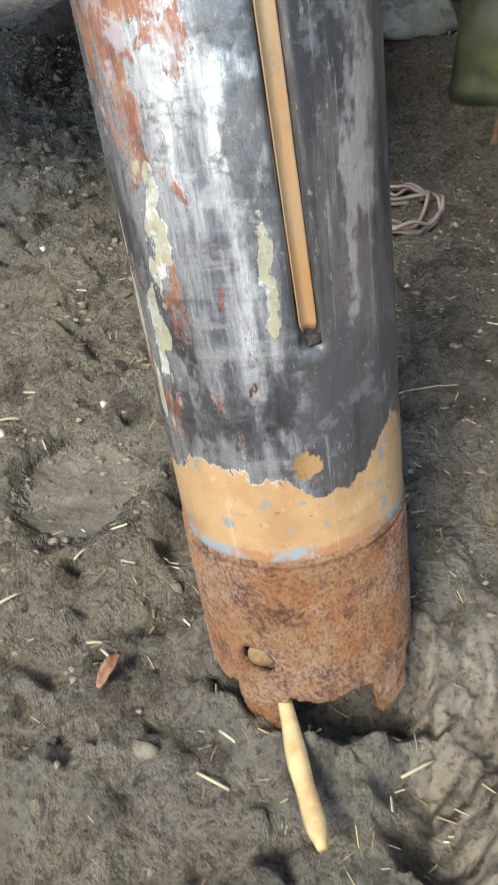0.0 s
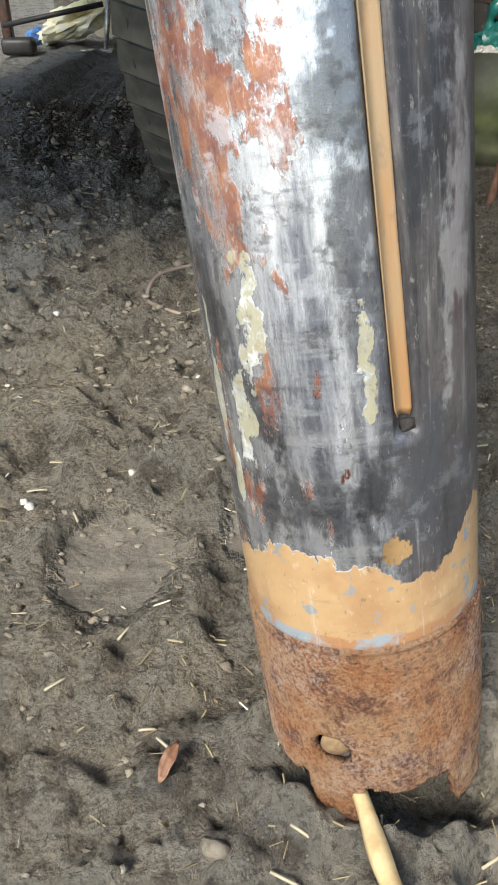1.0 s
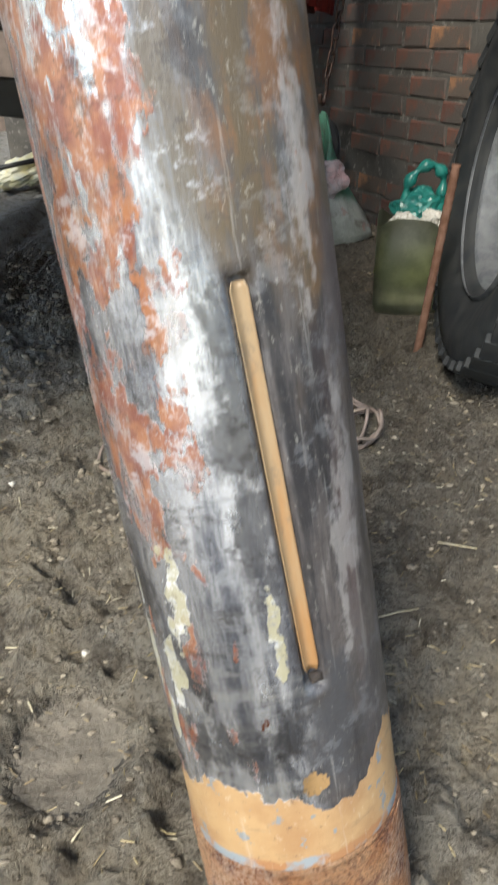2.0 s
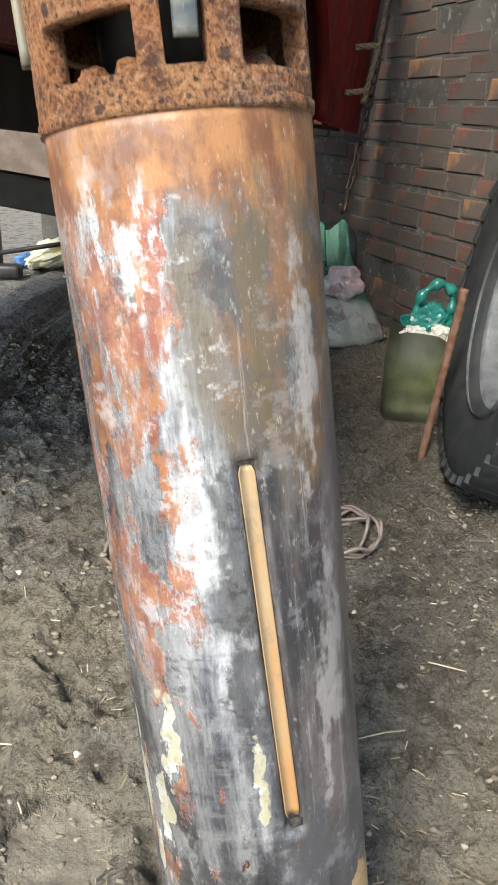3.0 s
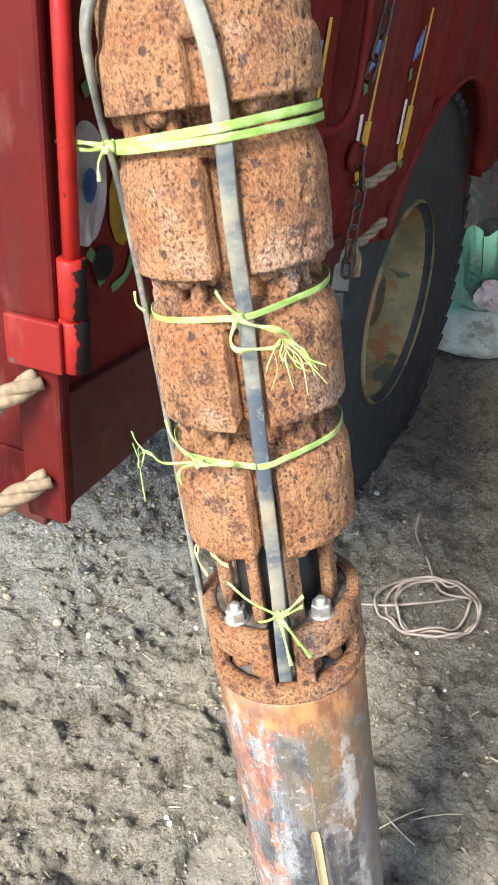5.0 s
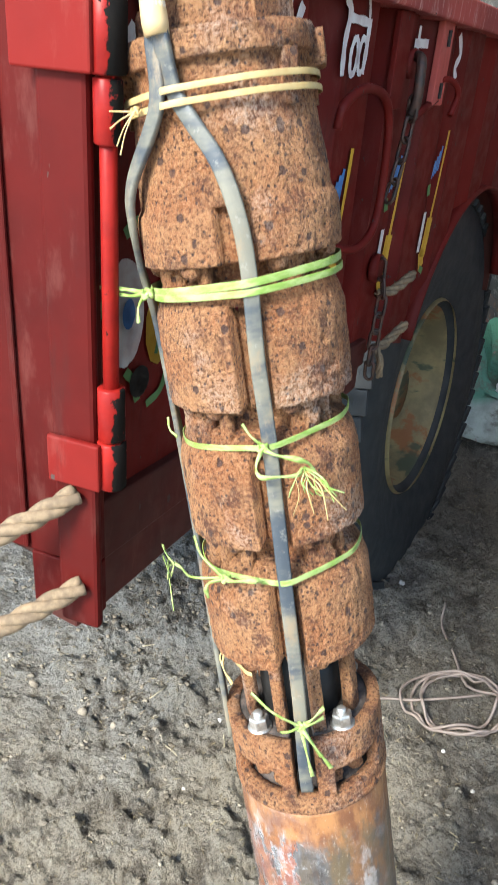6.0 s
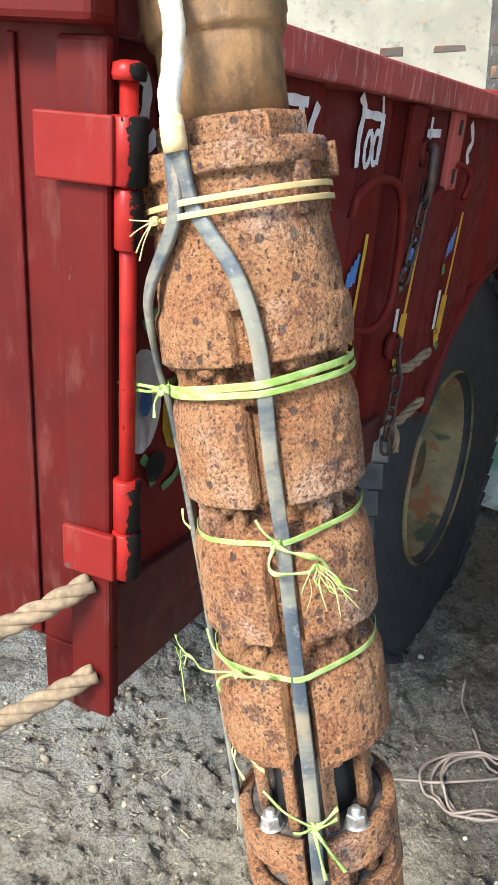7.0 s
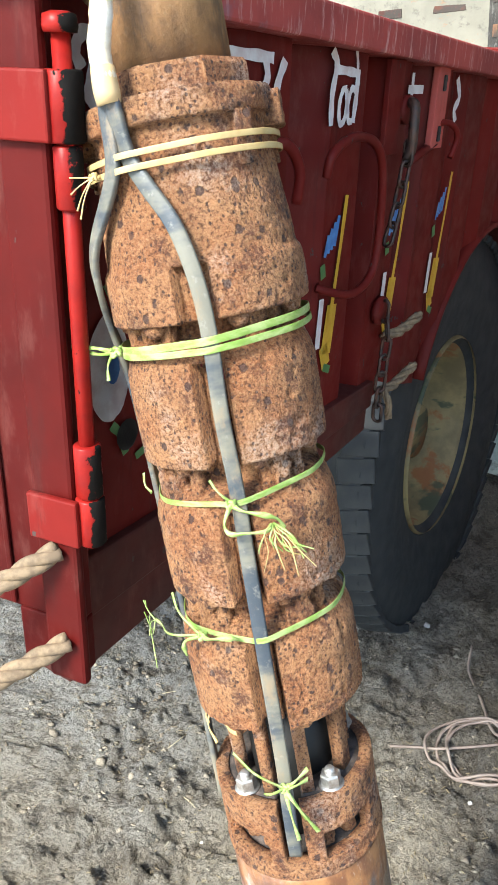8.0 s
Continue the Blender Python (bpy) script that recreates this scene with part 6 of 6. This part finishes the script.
for sc, h in ((0.94, 0.0), (1.0, 0.012), (1.0, 0.10), (0.99, H2), (0.965, H2), (0.965, 0.10), (0.955, 0.015), (0.90, 0.006)):
    rings.append([bm.verts.new((x * sc, y * sc, h + (0.012 * math.sin(i * 0.6) if h == H2 else 0))) for i, (x, y) in enumerate(pr)])
for A, B in zip(rings, rings[1:]):
    for k in range(32):
        bm.faces.new((A[k], A[(k + 1) % 32], B[(k + 1) % 32], B[k]))
bm.faces.new(rings[0][::-1])
bm.faces.new(rings[-1])
part("can_body", bm, CLEAR, jar, "cloudy greenish plastic wall").visible_shadow = False
MOSS = plain("yellow_green_scraps", (0.16, 0.19, 0.03), (0.25, 0.27, 0.06), 0.6, 40)
part("green_scraps", crumple(0.062, 0.045, 0.062, 5.0), MOSS, jar, m=Matrix.Translation((0, 0, 0.085)))
part("white_scraps", crumple(0.060, 0.044, 0.028, 6.5), CHALK, jar, m=Matrix.Translation((0, 0, 0.032)))
tagged(obj("plastic_waste", crumple(0.030, 0.028, 0.022, 8.0), CHALK, smooth=False, m=Matrix.Translation((0.470, 1.80, at_ground(0.49, 1.80) + 0.195))), "scrap of white plastic in the can", "plastic scrap")
tagged(obj("plastic_waste", crumple(0.026, 0.026, 0.024, 9.0), CHALK, smooth=False, m=Matrix.Translation((0.530, 1.79, at_ground(0.49, 1.80) + 0.200))), "scrap of white plastic in the can", "plastic scrap")
teal = thing("carrier_bag", Matrix.Translation((0.510, 1.83, at_ground(0.49, 1.80) + 0.19)), "crumpled teal plastic carrier bag in the can", "plastic bag")
part("bag_body", crumple(0.055, 0.035, 0.042, 3.7, 0.4), TEAL, teal, smooth=False, m=Matrix.Translation((0.0, 0, 0.025)))
loop = smooth_path([(-0.030, 0, 0.04), (-0.034, -0.005, 0.075), (-0.015, -0.008, 0.108), (0.018, -0.006, 0.122), (0.045, 0, 0.10), (0.047, 0.0, 0.06), (0.040, 0.0, 0.03)], 6)
part("bag_handle", tube(loop, 0.012, 8, taper=[0.9 + 0.35 * math.sin(i * 0.9) for i in range(len(loop))]), TEAL, teal)

REBAR = plain("rusty_rebar", (0.16, 0.075, 0.045), (0.24, 0.13, 0.09), 0.85, 60, 0.0, 0.8, 0.003)
rod_pts = [Vector((0.474, 1.612, -0.02)) + Vector((0.040, -0.020, 0.41)) * f for f in lin(0, 1, 60)]
tagged(obj("rebar_rod", tube(rod_pts, 0.0085, 10, taper=[1 + 0.10 * (i % 3 == 0) for i in range(61)]), REBAR), "rusty ribbed iron rod stuck in the soil beside a wheel", "rod")

SPARE_M = Matrix.Translation((0.640, 1.50, 0.372)) @ Matrix.Rotation(radians(174), 4, "Z") @ Matrix.Rotation(radians(-8), 4, "Y")
spare = thing("spare_wheel", SPARE_M, "dusty black tyre on a grey steel rim standing by the wall", "wheel")
tyre2 = part("tyre", tyre_bm(0.375, 0.185, 0.215), RUBBER, spare, "dusty black lugged tyre")
add_lugs(tyre2, 0.375, 0.185, 40)
part("rim", rim_bm(0.215, 0.10, 0.04), STEEL_RIM, spare, "scuffed grey steel rim", m=Matrix.Translation((0.075, 0, 0)))

small = thing("small_tyre", Matrix.Translation((0.375, 2.84, 0.225)) @ Matrix.Rotation(radians(200), 4, "Z") @ Matrix.Rotation(radians(-14), 4, "Y"), "small worn black tyre leaning on the brick wall", "tyre")
part("tyre", tyre_bm(0.145, 0.07, 0.085), RUBBER, small)
tagged(obj("stone_block", pebble_bm(0.10, 4.0), MORTAR, m=Matrix.Translation((0.37, 2.80, 0.055)) @ Matrix.Diagonal((1.5, 0.8, 1, 1))), "grey lump of masonry at the wall's foot", "stone")

# junk beyond the trailer
tagged(obj("plastic_sheet", crumple(0.15, 0.09, 0.055, 12.0, 0.5), PALE, smooth=False, m=Matrix.Translation((-0.78, 3.62, 0.09)) @ Matrix.Rotation(-0.35, 4, "Y")), "crumpled yellow-white plastic sheet on the ground", "plastic sheet")
tagged(obj("plastic_waste", crumple(0.05, 0.05, 0.03, 13.0, 0.4), BLUE, smooth=False, m=Matrix.Translation((-0.95, 3.70, 0.03))), "scrap of blue plastic on the ground", "plastic scrap")
tagged(obj("iron_pipe", tube([(-1.02, 3.45, 0.10), (-0.62, 3.46, 0.17)], 0.010, 10), INK), "thin black iron pipe lying over the plastic sheet", "pipe")
stand = thing("iron_stand", Matrix.Translation((-0.63, 3.47, 0)), "bent grey iron stand on the ground", "stand")
part("foot_bar", box(-0.10, 0.03, -0.02, 0.02, 0.0, 0.012, 0.003), ZINC, stand, smooth=False)
part("upright_bar", tube([(0.0, 0, 0.01), (0.03, 0.02, 0.18)], 0.010, 8), ZINC, stand)
tagged(obj("iron_block", box(-1.03, -0.90, 3.40, 3.47, 0.0, 0.06, 0.015), INK), "black iron block on the ground", "block")
tagged(obj("iron_post", box(-1.04, -1.00, 3.48, 3.52, -0.01, 0.30, 0.006), CHAIN), "dark iron post standing among the scrap", "post")
tagged(obj("grey_crate", box(-1.05, -0.72, 4.4, 4.7, 0.0, 0.32, 0.01), MORTAR), "grey crate standing in the dark of the shed", "crate")

# ---------------------------------------------------------------- bricks
def mat_brick():
    m = Mat("old_red_brick")
    r = m.rnd()
    col = m.mix(m.step(r, 0.1, 0.9), (0.085, 0.034, 0.026), (0.150, 0.066, 0.045))
    col = m.mix(m.step(r, 0.86, 0.88), col, (0.25, 0.125, 0.065))
    col = m.mix(m.math("MULTIPLY", m.step(m.noise(9, 6, 0.68), 0.41, 0.56), 0.9), col, (0.066, 0.058, 0.052))
    col = m.mix(m.step(m.noise(60, 5, 0.65), 0.55, 0.72), col, (0.12, 0.06, 0.05))
    return m.done(col, 0.9, 0.0, m.noise(110, 6, 0.72), 0.8, 0.004)


BRICK = mat_brick()


def brick_mesh(w, seed):
    r = random.Random(seed)
    bm = bmesh.new()
    add_box(bm, -w / 2, w / 2, -0.020, 0.030, -0.0265, 0.0265)
    bmesh.ops.bevel(bm, geom=[e for e in bm.edges if all(v.co.y < 0 for v in e.verts)], offset=0.0035, segments=1, affect="EDGES")
    for v in bm.verts:
        v.co += Vector((r.uniform(-0.004, 0.004), r.uniform(-0.0012, 0.0012), r.uniform(-0.004, 0.004)))
    me = bpy.data.meshes.new("brick")
    bm.to_mesh(me)
    bm.free()
    me.materials.append(BRICK)
    return me


rng = random.Random(3)
STRETCH = [brick_mesh(0.180, i) for i in range(5)]
HEADER = [brick_mesh(0.120, 20 + i) for i in range(5)]
count = 0
for row in range(25):
    z = 0.035 + row * 0.062
    u = -0.86 + (0.095 if row % 2 else 0.0)
    while u < 1.35:
        short = rng.random() < 0.22
        step = 0.130 if short else 0.190
        if rng.random() < 0.86 and count < 300:
            o = new("brick", rng.choice(HEADER if short else STRETCH))
            o.parent = wall
            o.matrix_basis = Matrix.Translation((u + step / 2 + rng.uniform(-0.004, 0.004), 0.0292 + rng.uniform(-0.0012, 0.0022), z + rng.uniform(-0.004, 0.004))) @ Matrix.Rotation(rng.uniform(-0.012, 0.012), 4, "Y")
            count += 1
        u += step
for k in range(7):
    u, row = rng.uniform(-0.74, 0.08), rng.randrange(12, 28)
    o = new("brick", rng.choice(HEADER))
    o.parent = wall_b
    o.matrix_basis = Matrix.Translation((u, 3.905 + 0.0175 + rng.uniform(-0.001, 0.003), 0.035 + row * 0.086)) @ Matrix.Diagonal((rng.uniform(0.5, 1.3), 1, rng.uniform(0.35, 0.75), 1))
